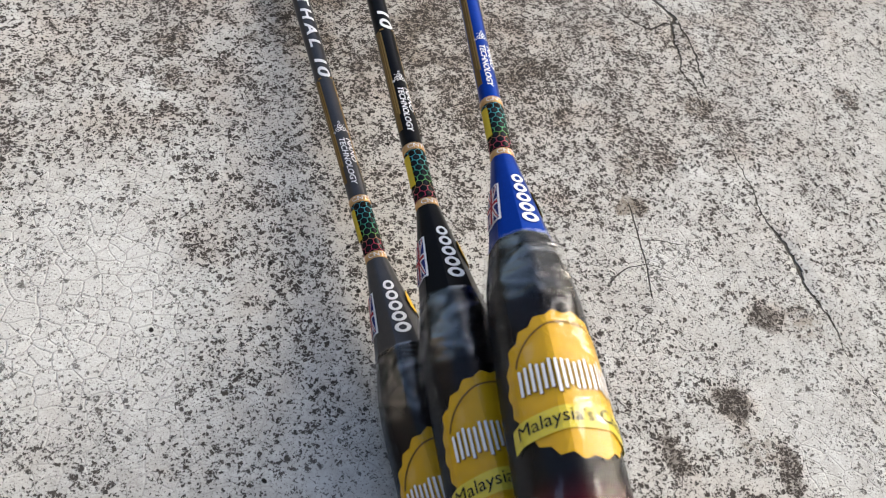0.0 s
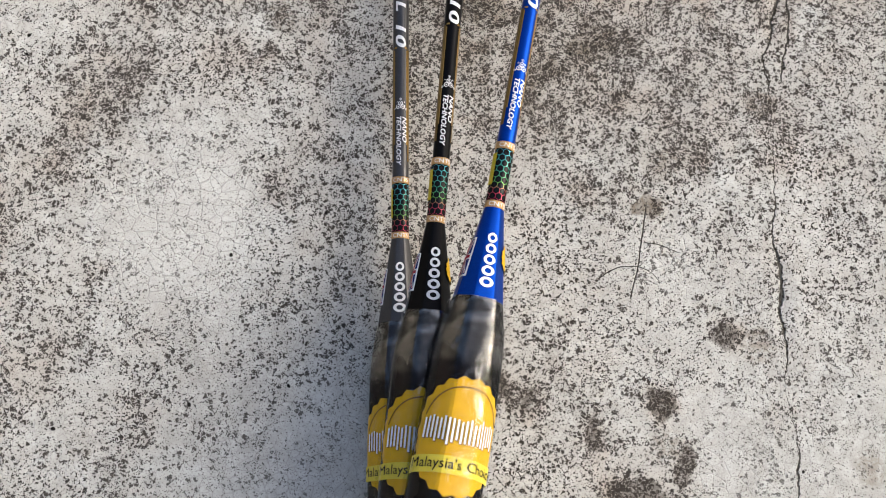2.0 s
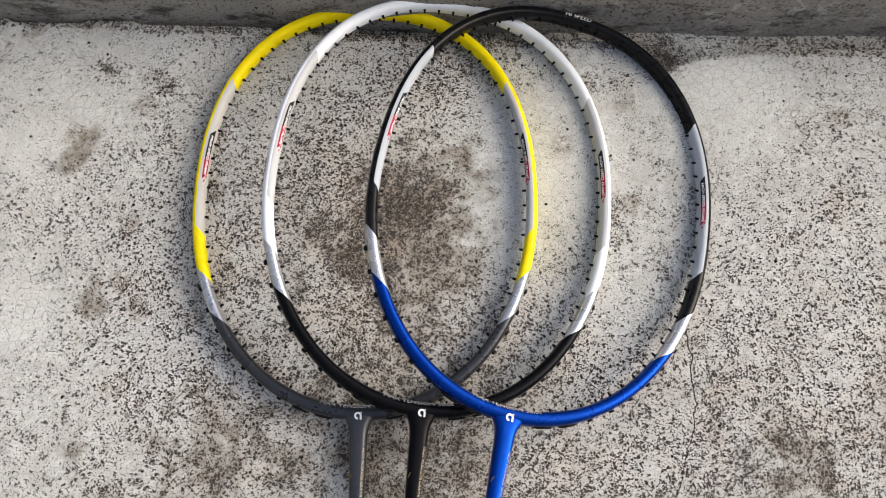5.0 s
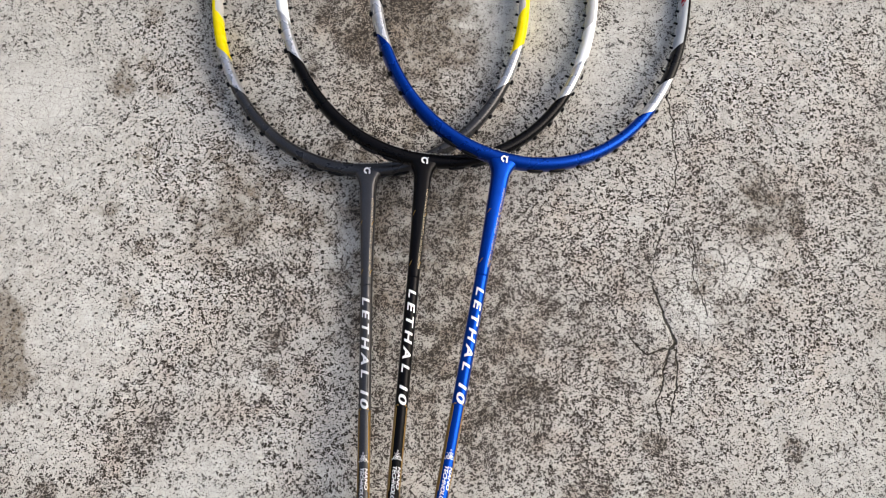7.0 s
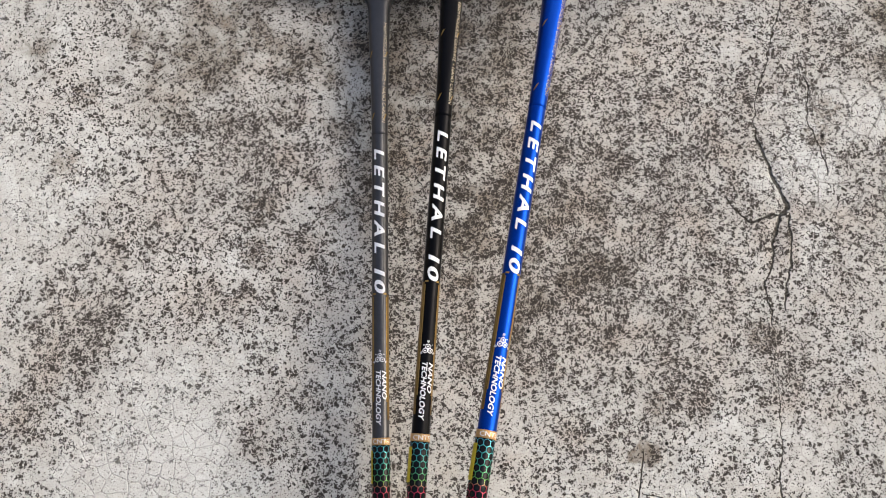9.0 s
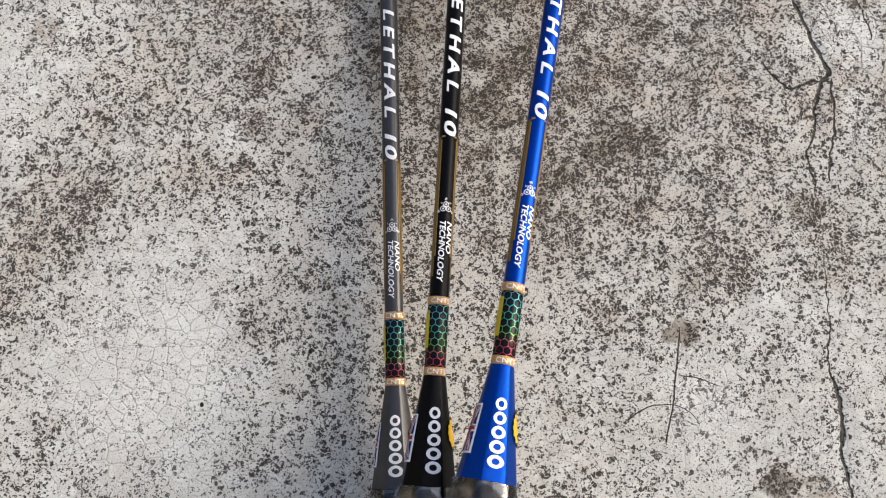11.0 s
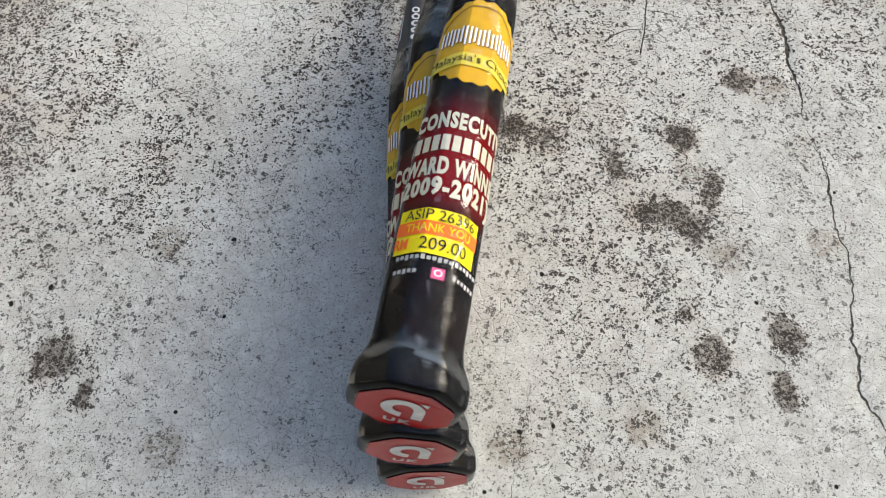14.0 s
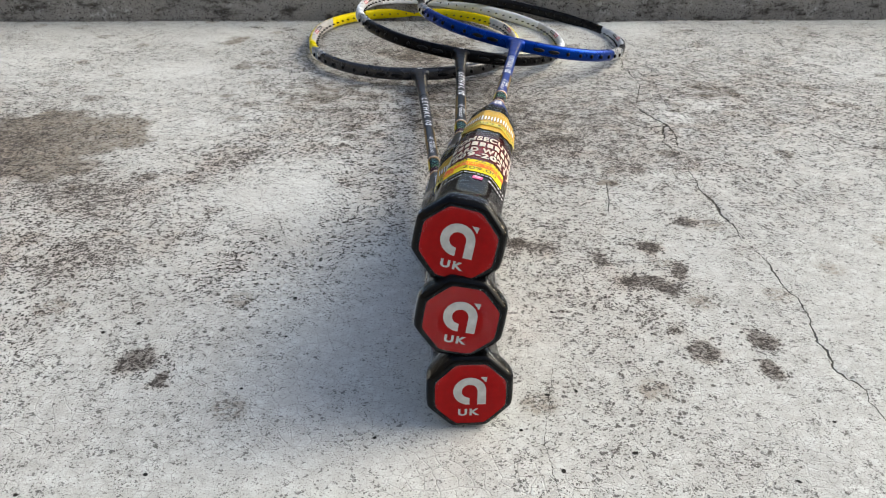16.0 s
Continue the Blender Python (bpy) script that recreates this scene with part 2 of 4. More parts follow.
def film_material():
    """Clear shrink film: see-through with wrinkled gloss."""
    n = Nodes("clear_shrink_film")
    n.tree.nodes.remove(n.bsdf)
    stretch = n.add("ShaderNodeMapping", Vector=n.where())
    stretch.inputs["Scale"].default_value = (1.0, 2.2, 1.0)
    wr = n.noise(55, 4, 0.55, stretch.outputs[0], 1.2)
    bump = n.add("ShaderNodeBump", Strength=0.7, Distance=0.0012, Height=wr)
    gloss = n.add("ShaderNodeBsdfGlossy", Roughness=0.03, Color=(1, 1, 1))
    n.put(gloss.inputs["Normal"], bump.outputs[0])
    clear = n.add("ShaderNodeBsdfTransparent", Color=(0.97, 0.97, 0.97))
    fres = n.add("ShaderNodeFresnel", IOR=1.3)
    n.put(fres.inputs["Normal"], bump.outputs[0])
    mix = n.tree.nodes.new("ShaderNodeMixShader")
    # extra gloss masked in for highlights: crisp creases all along, loose film gathered below the cone and round the
    # cap
    y = n.add("ShaderNodeSeparateXYZ", Vector=n.where()).outputs["Y"]
    creased = n.add("ShaderNodeMapping", Vector=n.where())
    creased.inputs["Scale"].default_value = (1.6, 0.9, 1.6)
    crease_glint = n.math("MULTIPLY", n.step(n.noise(75, 3, 0.5, creased.outputs[0], 2.2), 0.60, 0.64), 0.07)
    foot, neck = n.math("SUBTRACT", 1.0, n.step(y, 0.008, 0.016)), n.step(y, 0.146, 0.152)
    slack_glint = n.math("MULTIPLY_ADD", n.math("MULTIPLY", neck, n.math("MULTIPLY_ADD", n.step(n.noise(110, 3, 0.5, n.where(), 1.5), 0.42, 0.62), 0.8, 0.2)), 0.15, n.math("MULTIPLY", n.math("MULTIPLY", foot, n.step(wr, 0.53, 0.58)), 0.16))
    n.put(mix.inputs[0], n.math("ADD", n.math("MINIMUM", fres.outputs[0], 0.015), n.math("ADD", slack_glint, crease_glint)))
    n.put(mix.inputs[1], clear.outputs[0])
    n.put(mix.inputs[2], gloss.outputs[0])
    n.put(n.out.inputs[0], mix.outputs[0])
    return n.mat


def haze_material():
    """The same film stretched milky over the butt."""
    n = Nodes("stretched_film")
    n.tree.nodes.remove(n.bsdf)
    clear = n.add("ShaderNodeBsdfTransparent", Color=(1, 1, 1))
    milk = n.add("ShaderNodeBsdfDiffuse", Color=(0.75, 0.76, 0.78))
    mix = n.tree.nodes.new("ShaderNodeMixShader")
    n.put(mix.inputs[0], n.math("MULTIPLY_ADD", n.noise(160, 4, 0.6), 0.07, 0.0))
    n.put(mix.inputs[1], clear.outputs[0])
    n.put(mix.inputs[2], milk.outputs[0])
    n.put(n.out.inputs[0], mix.outputs[0])
    return n.mat


def grip_material():
    """Glossy printed sleeve: near black, turning deep red in the middle of its length."""
    n = Nodes("printed_sleeve")
    y = n.add("ShaderNodeSeparateXYZ", Vector=n.where()).outputs["Y"]
    band = n.math("MULTIPLY", n.step(y, 0.052, 0.066), n.math("SUBTRACT", 1.0, n.step(y, 0.080, 0.104)))
    col = n.mix(n.math("MULTIPLY", band, 0.9), (0.003, 0.0027, 0.003), (0.17, 0.003, 0.005))
    col = n.mix(n.math("MULTIPLY", n.step(n.noise(45, 3), 0.55, 0.7), 0.25), col, (0.022, 0.010, 0.010))
    n.finish(col, n.math("MULTIPLY_ADD", n.noise(70, 4), 0.10, 0.03), 0.0)
    n.bsdf.inputs["Specular IOR Level"].default_value = 0.09
    n.bump(n.noise(55, 4, 0.5, None, 1.0), 0.35, 0.0012)
    return n.mat


def hex_material():
    """Iridescent line print: teal, then green, then red towards the cone."""
    n = Nodes("iridescent_line_print")
    y = n.add("ShaderNodeSeparateXYZ", Vector=n.where()).outputs["Y"]
    ramp = n.tree.nodes.new("ShaderNodeValToRGB")
    n.put(ramp.inputs[0], n.math("DIVIDE", n.math("SUBTRACT", y, 0.2090), 0.0195))
    stops = ((0.0, (0.36, 0.012, 0.06)), (0.2, (0.33, 0.02, 0.05)), (0.34, (0.09, 0.31, 0.05)), (0.55, (0.03, 0.30, 0.19)), (1.0, (0.04, 0.31, 0.40)))
    ramp.color_ramp.elements[0].position, ramp.color_ramp.elements[1].position = 0.0, 1.0
    for k, (p, c) in enumerate(stops):
        e = ramp.color_ramp.elements[0] if k == 0 else ramp.color_ramp.elements[-1] if k == len(stops) - 1 else ramp.color_ramp.elements.new(p)
        e.color = (*c, 1)
    n.finish(ramp.outputs[0], 0.3, 0.3)
    return n.mat


GROUND, WALL, FILM, HAZE, GRIP, HEX = ground_material(), wall_material(), film_material(), haze_material(), grip_material(), hex_material()
WHITE = paint("white_print", (0.82, 0.82, 0.82), 0.4)
PRINT = paint("dull_white_print", (0.42, 0.42, 0.42), 0.4)
SILVER = paint("silver_foil", (0.50, 0.50, 0.50), 0.3, 0.6, 0, 0, 0.4)
FOIL = paint("pale_gold_foil", (0.70, 0.66, 0.52), 0.3, 0.5)
YELLOW = paint("yellow_sticker_paper", (0.60, 0.35, 0.008), 0.35, 0.0, 0.2, 0, 0.2)
LEMON = paint("lemon_ribbon_print", (0.68, 0.56, 0.06), 0.35, 0.0, 0.2)
TAG_YELLOW = paint("price_tag_yellow", (0.88, 0.74, 0.005), 0.5)
TAG_ORANGE = paint("price_tag_orange", (0.88, 0.16, 0.02), 0.5)
BROWN_PRINT = paint("brown_print", (0.16, 0.09, 0.02), 0.5)
INK = paint("black_ink", (0.012, 0.012, 0.012), 0.5)
RED = paint("red_disc_print", (0.33, 0.0025, 0.0035), 0.3, 0.0, 0.0, 0, 0.3)
RED_DECAL = paint("red_decal", (0.36, 0.012, 0.028), 0.35)
NAVY = paint("navy_print", (0.01, 0.02, 0.14), 0.4)
BLACK_RUBBER = paint("black_grommet_nylon", (0.006, 0.006, 0.0068), 0.45)
CAP = paint("black_wrapped_cap", (0.003, 0.003, 0.0034), 0.12, 0.0, 0.0)
GOLD = paint("gold_line_paint", (0.30, 0.19, 0.06), 0.35, 0.3)
GOLD_DARK = paint("dark_gold_panel", (0.17, 0.105, 0.03), 0.3, 0.3)
PALE_GOLD = paint("pale_gold_print", (0.40, 0.34, 0.25), 0.4)
OLIVE = paint("olive_yellow_sticker", (0.56, 0.42, 0.03), 0.4)
BRONZE = paint("bronze_ring_print", (0.55, 0.33, 0.14), 0.35, 0.4)
BAND = paint("dark_band_print", (0.006, 0.007, 0.008), 0.2, 0.0, 0.0)
PINK = paint("pink_icon_print", (0.75, 0.10, 0.28), 0.4)


# ---- mesh helpers ----
def part(name, verts, faces, material, parent=None, label="", smooth=True, kind=""):
    me = bpy.data.meshes.new(name)
    me.from_pydata([tuple(v) for v in verts], [], faces)
    me.materials.append(material)
    if smooth:
        me.polygons.foreach_set("use_smooth", [True] * len(me.polygons))
    me.update()
    ob = new(name, me)
    if parent is not None:
        ob.parent = parent
    return tagged(ob, label, kind=kind)


def sharpen(ob, degrees):
    ob.data.set_sharp_from_angle(angle=radians(degrees))
    return ob


def loft(rings, caps=(True, True), loop=False):
    """Skin over rings of equally many points, each ring closed in itself."""
    k, verts, faces = len(rings[0]), [p for ring in rings for p in ring], []
    for i in range(len(rings) if loop else len(rings) - 1):
        j = (i + 1) % len(rings)
        for a in range(k):
            b = (a + 1) % k
            faces.append((i * k + a, i * k + b, j * k + b, j * k + a))
    if not loop:
        if caps[0]:
            faces.append(tuple(range(k - 1, -1, -1)))
        if caps[1]:
            faces.append(tuple((len(rings) - 1) * k + a for a in range(k)))
    return verts, faces


TEXTS = {}


def text_shape(body, size, shear=0.0, width=None, bold=0.0, spacing=1.0):
    """The outlines of a word as flat faces, centred, reading along u with v up."""
    key = (body, size, shear, width, bold, spacing)
    if key not in TEXTS:
        cu = bpy.data.curves.new("word", "FONT")
        cu.body, cu.size, cu.shear, cu.offset, cu.resolution_u = body, size, shear, bold * size, 3
        cu.fill_mode, cu.space_character = "FRONT", spacing
        ob = new("word", cu)
        me = ob.evaluated_get(bpy.context.evaluated_depsgraph_get()).to_mesh()
        pts = np.array([v.co[:2] for v in me.vertices])
        faces = [tuple(p.vertices) for p in me.polygons]
        bpy.data.objects.remove(ob)
        bpy.data.curves.remove(cu)
        pts -= (pts.min(0) + pts.max(0)) / 2
        pts[:, 0] *= 1 if width is None else width / (pts[:, 0].max() - pts[:, 0].min())
        TEXTS[key] = (pts, faces)
    return TEXTS[key]


def rect(u, v, w, h, nu=1, nv=1):
    """A flat grid of faces round (u, v)."""
    pts = [(u - w / 2 + w * i / nu, v - h / 2 + h * j / nv) for j in range(nv + 1) for i in range(nu + 1)]
    faces = [(j * (nu + 1) + i, j * (nu + 1) + i + 1, (j + 1) * (nu + 1) + i + 1, (j + 1) * (nu + 1) + i) for j in range(nv) for i in range(nu)]
    return pts, faces


def ring_shape(u, v, ro, ri, a0=0.0, a1=360.0, n=20):
    pts, faces = [], []
    for k in range(n + 1):
        a = radians(a0 + (a1 - a0) * k / n)
        pts += [(u + ro * math.cos(a), v + ro * math.sin(a)), (u + ri * math.cos(a), v + ri * math.sin(a))]
        if k:
            faces.append((2 * k - 2, 2 * k, 2 * k + 1, 2 * k - 1))
    return pts, faces


def scallop(radius, n, depth, rings=6):
    """A disc with a saw-tooth rim, as rings of faces that can bend round a handle."""
    seg, pts, faces = n * 4, [(0.0, 0.0)], []
    for r in range(1, rings + 1):
        for k in range(seg):
            a = 2 * math.pi * k / seg
            f = radius * r / rings
            if r == rings:
                f += depth * (1 - abs((k % 4) - 2) / 2.0) * -1
            pts.append((f * math.cos(a), f * math.sin(a)))
    for k in range(seg):
        faces.append((0, 1 + k, 1 + (k + 1) % seg))
        for r in range(rings - 1):
            p, q = 1 + r * seg, 1 + (r + 1) * seg
            faces.append((p + k, q + k, q + (k + 1) % seg, p + (k + 1) % seg))
    return pts, faces


def merge(*shapes):
    pts, faces = [], []
    for p, f in shapes:
        base = len(pts)
        pts += [tuple(v) for v in p]
        faces += [tuple(i + base for i in face) for face in f]
    return pts, faces


def emblem(s):
    """A plain arch with a foot and a small wedge."""
    return merge(ring_shape(0, 0, s, s * 0.48, 0, 270, 22), rect(s * 0.74, -s * 0.5, s * 0.52, s * 1.0),
                 ([(s * 0.62, s * 1.02), (s * 1.04, s * 1.02), (s * 0.98, s * 0.62)], [(0, 2, 1)]))


# ---- ground ----
CRACK = ((-0.60, 0.10), (-0.05, 0.160), (0.009, 0.1635), (0.025, 0.1645), (0.04, 0.160), (0.06, 0.162), (0.092, 0.168), (0.112, 0.166), (0.130, 0.168), (0.157, 0.164),
         (0.179, 0.167), (0.188, 0.165), (0.200, 0.1662), (0.213, 0.1652), (0.230, 0.164), (0.245, 0.166), (0.297, 0.165), (0.304, 0.163), (0.313, 0.169), (0.323, 0.171),
         (0.333, 0.174), (0.337, 0.177), (0.341, 0.176), (0.353, 0.172), (0.364, 0.168), (0.375, 0.165), (0.40, 0.172), (0.432, 0.183), (0.452, 0.1836), (0.489, 0.182), (0.52, 0.190), (0.60, 0.205), (0.68, 0.215))
CRACK_WIDE = ((-0.6, 0.0004), (0.02, 0.0004), (0.035, 0.0012), (0.06, 0.0010), (0.10, 0.0006), (0.125, 0.0011), (0.135, 0.0004), (0.16, 0.0003), (0.172, 0.0010), (0.20, 0.0019),
              (0.22, 0.0009), (0.25, 0.0005), (0.27, 0.0003), (0.295, 0.0008), (0.315, 0.0012), (0.335, 0.0022), (0.36, 0.0016), (0.38, 0.0006), (0.47, 0.0009), (0.52, 0.0003), (0.60, 0.0), (0.7, 0.0))
# share of the skin that is overgrown, on a coarse plan: one row for each y, west to east; raised just east of the
# handles, for real specks and for shade put into the colour
GROWTH_X = (-0.30, -0.225, -0.15, -0.075, 0.0, 0.075, 0.15, 0.225, 0.30)
GROWTH_Y = (-0.02, 0.08, 0.16, 0.24, 0.32, 0.40, 0.48, 0.56, 0.64)
GROWTH = ((0.32, 0.32, 0.32, 0.32, 0.30, 0.32, 0.28, 0.26, 0.26),
          (0.38, 0.38, 0.34, 0.30, 0.28, 0.46, 0.36, 0.29, 0.27),
          (0.62, 0.52, 0.44, 0.40, 0.46, 0.52, 0.38, 0.34, 0.30),
          (0.80, 0.70, 0.42, 0.36, 0.54, 0.52, 0.42, 0.40, 0.38),
          (0.85, 0.60, 0.46, 0.52, 0.62, 0.82, 0.70, 0.58, 0.58),
          (0.52, 0.48, 0.52, 0.62, 0.70, 0.84, 0.72, 0.62, 0.60),
          (0.48, 0.42, 0.54, 0.54, 0.68, 0.62, 0.55, 0.50, 0.55),
          (0.46, 0.46, 0.48, 0.58, 0.80, 0.42, 0.42, 0.48, 0.52),
          (0.38, 0.40, 0.40, 0.44, 0.48, 0.40, 0.34, 0.28, 0.34))
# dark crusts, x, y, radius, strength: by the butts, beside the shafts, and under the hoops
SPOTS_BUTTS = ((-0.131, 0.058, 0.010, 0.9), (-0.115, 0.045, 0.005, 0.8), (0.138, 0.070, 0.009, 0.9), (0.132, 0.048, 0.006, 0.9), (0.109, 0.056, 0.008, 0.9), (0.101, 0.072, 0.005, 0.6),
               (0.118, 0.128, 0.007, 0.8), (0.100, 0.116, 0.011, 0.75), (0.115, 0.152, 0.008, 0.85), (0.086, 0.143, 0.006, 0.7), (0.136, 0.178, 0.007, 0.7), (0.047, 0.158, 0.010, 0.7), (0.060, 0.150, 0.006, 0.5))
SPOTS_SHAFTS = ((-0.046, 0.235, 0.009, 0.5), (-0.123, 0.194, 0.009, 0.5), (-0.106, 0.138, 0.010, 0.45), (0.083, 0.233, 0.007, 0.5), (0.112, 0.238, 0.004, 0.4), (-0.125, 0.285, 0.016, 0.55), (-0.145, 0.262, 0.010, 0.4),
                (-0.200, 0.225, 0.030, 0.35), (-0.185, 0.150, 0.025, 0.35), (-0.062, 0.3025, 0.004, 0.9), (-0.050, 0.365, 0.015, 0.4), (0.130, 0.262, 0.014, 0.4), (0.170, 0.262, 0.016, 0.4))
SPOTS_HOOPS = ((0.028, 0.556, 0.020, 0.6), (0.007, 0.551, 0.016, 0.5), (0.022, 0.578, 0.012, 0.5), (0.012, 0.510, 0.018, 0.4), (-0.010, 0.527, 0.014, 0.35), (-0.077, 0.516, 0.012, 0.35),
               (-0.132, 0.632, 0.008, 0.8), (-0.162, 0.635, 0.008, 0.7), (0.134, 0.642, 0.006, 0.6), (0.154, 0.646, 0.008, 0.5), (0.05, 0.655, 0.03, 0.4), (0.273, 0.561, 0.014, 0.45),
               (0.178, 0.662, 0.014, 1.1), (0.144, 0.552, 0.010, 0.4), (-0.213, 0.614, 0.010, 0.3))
BROWNS = ((-0.275, 0.325, 0.06, 1.4), (-0.215, 0.335, 0.028, 1.0), (-0.24, 0.27, 0.03, 0.8), (0.03, 0.555, 0.07, 0.6), (0.05, 0.36, 0.10, 0.4), (0.0, 0.47, 0.10, 0.4), (-0.10, 0.41, 0.05, 0.45),
          (0.235, 0.42, 0.035, 0.55), (-0.175, 0.586, 0.014, 0.7), (-0.154, 0.50, 0.016, 0.6), (-0.158, 0.421, 0.014, 0.6), (0.109, 0.239, 0.0045, 1.6), (0.047, 0.158, 0.010, 0.6), (0.10, 0.30, 0.09, 0.25))
PALES = ((-0.20, 0.62, 0.06, 0.5), (-0.20, 0.48, 0.04, 0.6), (0.215, 0.645, 0.04, 0.8), (0.108, 0.212, 0.020, 0.5), (-0.09, 0.225, 0.045, 0.6), (-0.05, 0.12, 0.05, 0.3), (-0.065, 0.309, 0.008, 0.6),
         (-0.15, 0.36, 0.04, 0.4), (0.10, 0.59, 0.05, 0.5), (0.144, 0.50, 0.03, 0.4), (0.0, -0.06, 0.15, 0.15), (0.205, 0.378, 0.020, 0.75), (0.190, 0.348, 0.014, 0.75), (0.235, 0.38, 0.016, 0.5), (0.168, 0.348, 0.008, 0.7), (0.182, 0.320, 0.008, 0.6),
         (0.178, 0.385, 0.008, 0.7), (-0.35, 0.5, 0.1, 0.4), (0.42, 0.5, 0.1, 0.4))
SHARDS = ((0.195, 0.378, 0.030, 1.2), (0.205, 0.345, 0.025, 1.0), (0.190, 0.330, 0.022, 1.0), (0.225, 0.405, 0.030, 0.8), (0.175, 0.315, 0.015, 0.8))
EDGE = 0.664


def axis(fine, lo, hi, far):
    """Grid lines: evenly fine between lo and hi, growing wider out to the far limits."""
    mid = list(np.arange(lo, hi + fine / 2, fine))
    out, step, p = [], fine, hi
    while p < far[1]:
        step *= 1.35
        p += step
        out.append(min(p, far[1]))
    back, step, p = [], fine, lo
    while p > far[0]:
        step *= 1.35
        p -= step
        back.append(max(p, far[0]))
    return np.array(back[::-1] + mid + out)


def lattice(xx, yy, cell, seed):
    """Smooth random field in 0..1 with features of about cell metres."""
    rng = np.random.default_rng(seed)
    table = rng.random((256, 256))
    u, v = np.clip(xx, -6, 6) / cell + 97.3, np.clip(yy, -6, 6) / cell + 41.7
    iu, iv = np.floor(u).astype(int), np.floor(v).astype(int)
    fu, fv = u - iu, v - iv
    fu, fv = fu * fu * (3 - 2 * fu), fv * fv * (3 - 2 * fv)
    g = lambda a, b: table[a % 256, b % 256]
    return (g(iu, iv) * (1 - fu) + g(iu + 1, iv) * fu) * (1 - fv) + (g(iu, iv + 1) * (1 - fu) + g(iu + 1, iv + 1) * fu) * fv


def cloud(xx, yy, cell, seed, octaves=4):
    total, amp, s = 0, 0.5, 0
    for k in range(octaves):
        total, s = total + amp * lattice(xx, yy, cell / 2 ** k, seed + k), s + amp
        amp *= 0.55
    return total / s


def build_ground():
    gx, gy = axis(0.0022, -0.46, 0.50, (-40, 40)), axis(0.0022, -0.12, 0.69, (-40, 40))
    xx, yy = np.meshgrid(gx, gy)
    wx = xx + (cloud(xx, yy, 0.03, 11) - 0.5) * 0.03
    wy = yy + (cloud(xx, yy, 0.03, 21) - 0.5) * 0.03
    def blobs(rows):
        total = np.zeros_like(xx)
        for x, y, r, s in rows:
            total = total + s * np.exp(-(((wx - x) ** 2 + (wy - y) ** 2) / r ** 2) ** 1.4)
        return total
    inner = 1 / (1 + np.exp(-(np.clip(yy, -1, 1) - 0.215) / 0.025))
    def plan(px, py):
        """The coarse growth plan, eased between its nodes."""
        u = np.clip((px - GROWTH_X[0]) / 0.075, 0, 7.999)
        v = np.clip((py - GROWTH_Y[1]) / 0.08 + 1, 0, 7.999)
        i, j = u.astype(int), v.astype(int)
        fu, fv = u - i, v - j
        table = np.array(GROWTH)
        return (table[j, i] * (1 - fu) + table[j, i + 1] * fu) * (1 - fv) + (table[j + 1, i] * (1 - fu) + table[j + 1, i + 1] * fu) * fv
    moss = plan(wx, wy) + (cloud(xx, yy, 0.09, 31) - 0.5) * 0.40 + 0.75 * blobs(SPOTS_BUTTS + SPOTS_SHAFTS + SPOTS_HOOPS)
    brown = np.clip(blobs(BROWNS) + (cloud(xx, yy, 0.12, 51) - 0.55) * 0.6 * inner, 0, 1)
    pale = np.clip(blobs(PALES) + (cloud(xx, yy, 0.10, 61) - 0.6) * 0.6, 0, 0.85)
    moss = np.clip(moss - pale * 0.38, 0.02, 1.5)
    edge = EDGE + np.interp(xx, (-0.25, -0.10, 0.16, 0.18, 0.20, 0.24, 0.32), (0.010, 0.008, 0.002, -0.010, -0.004, 0.001, 0.002))
    moss = np.where(yy > edge - 0.005, moss + 0.4, moss)
    cy, cx = zip(*CRACK)
    crack = xx - np.interp(yy, cy, cx) - (cloud(yy * 0 + 3.1, yy, 0.012, 71) - 0.5) * 0.004
    wide = np.interp(yy, *zip(*CRACK_WIDE)) * 0.62
    # the twig-shaped crack: a stem with two curved arms; and hairlines near the butt ends
    stem = xx - np.interp(yy, (0.1945, 0.2072, 0.219, 0.240), (0.1003, 0.1037, 0.1058, 0.1095))
    stem_w = np.where((yy > 0.1935) & (yy < 0.236), 0.00042, 0.0)
    arm = yy - np.interp(xx, (0.086, 0.091, 0.096, 0.1037, 0.109, 0.1135), (0.2015, 0.2052, 0.2072, 0.2074, 0.2055, 0.2000))
    arm_w = np.where((xx > 0.086) & (xx < 0.1135), 0.0003, 0.0)
    twig_side = yy - np.interp(xx, (0.105, 0.113, 0.122), (0.2183, 0.2172, 0.2135))
    twig_side_w = np.where((xx > 0.1055) & (xx < 0.122), 0.0003, 0.0)
    # side cracks of the broken patch: a second strand, a spur to the west and an arc to the east
    fork = xx - np.interp(yy, (0.290, 0.297, 0.315, 0.333), (0.1715, 0.173, 0.1765, 0.1775))
    fork_w = np.where((yy > 0.292) & (yy < 0.334), 0.0007, 0.0)
    spur = yy - np.interp(xx, (0.150, 0.154, 0.161, 0.168, 0.176), (0.343, 0.336, 0.3305, 0.333, 0.3345))
    spur_w = np.where((xx > 0.150) & (xx < 0.176), 0.0008, 0.0)
    rim = xx - np.interp(yy, (0.350, 0.356, 0.370, 0.378, 0.392, 0.40), (0.1965, 0.1962, 0.192, 0.189, 0.1915, 0.190))
    rim_w = np.where((yy > 0.352) & (yy < 0.398), 0.0005, 0.0)
    hair = xx - np.interp(yy, (-0.1, 0.0, 0.06), (0.035, 0.0315, 0.045))
    hair_w = np.where((yy > -0.1) & (yy < 0.045), 0.00014, 0.0)
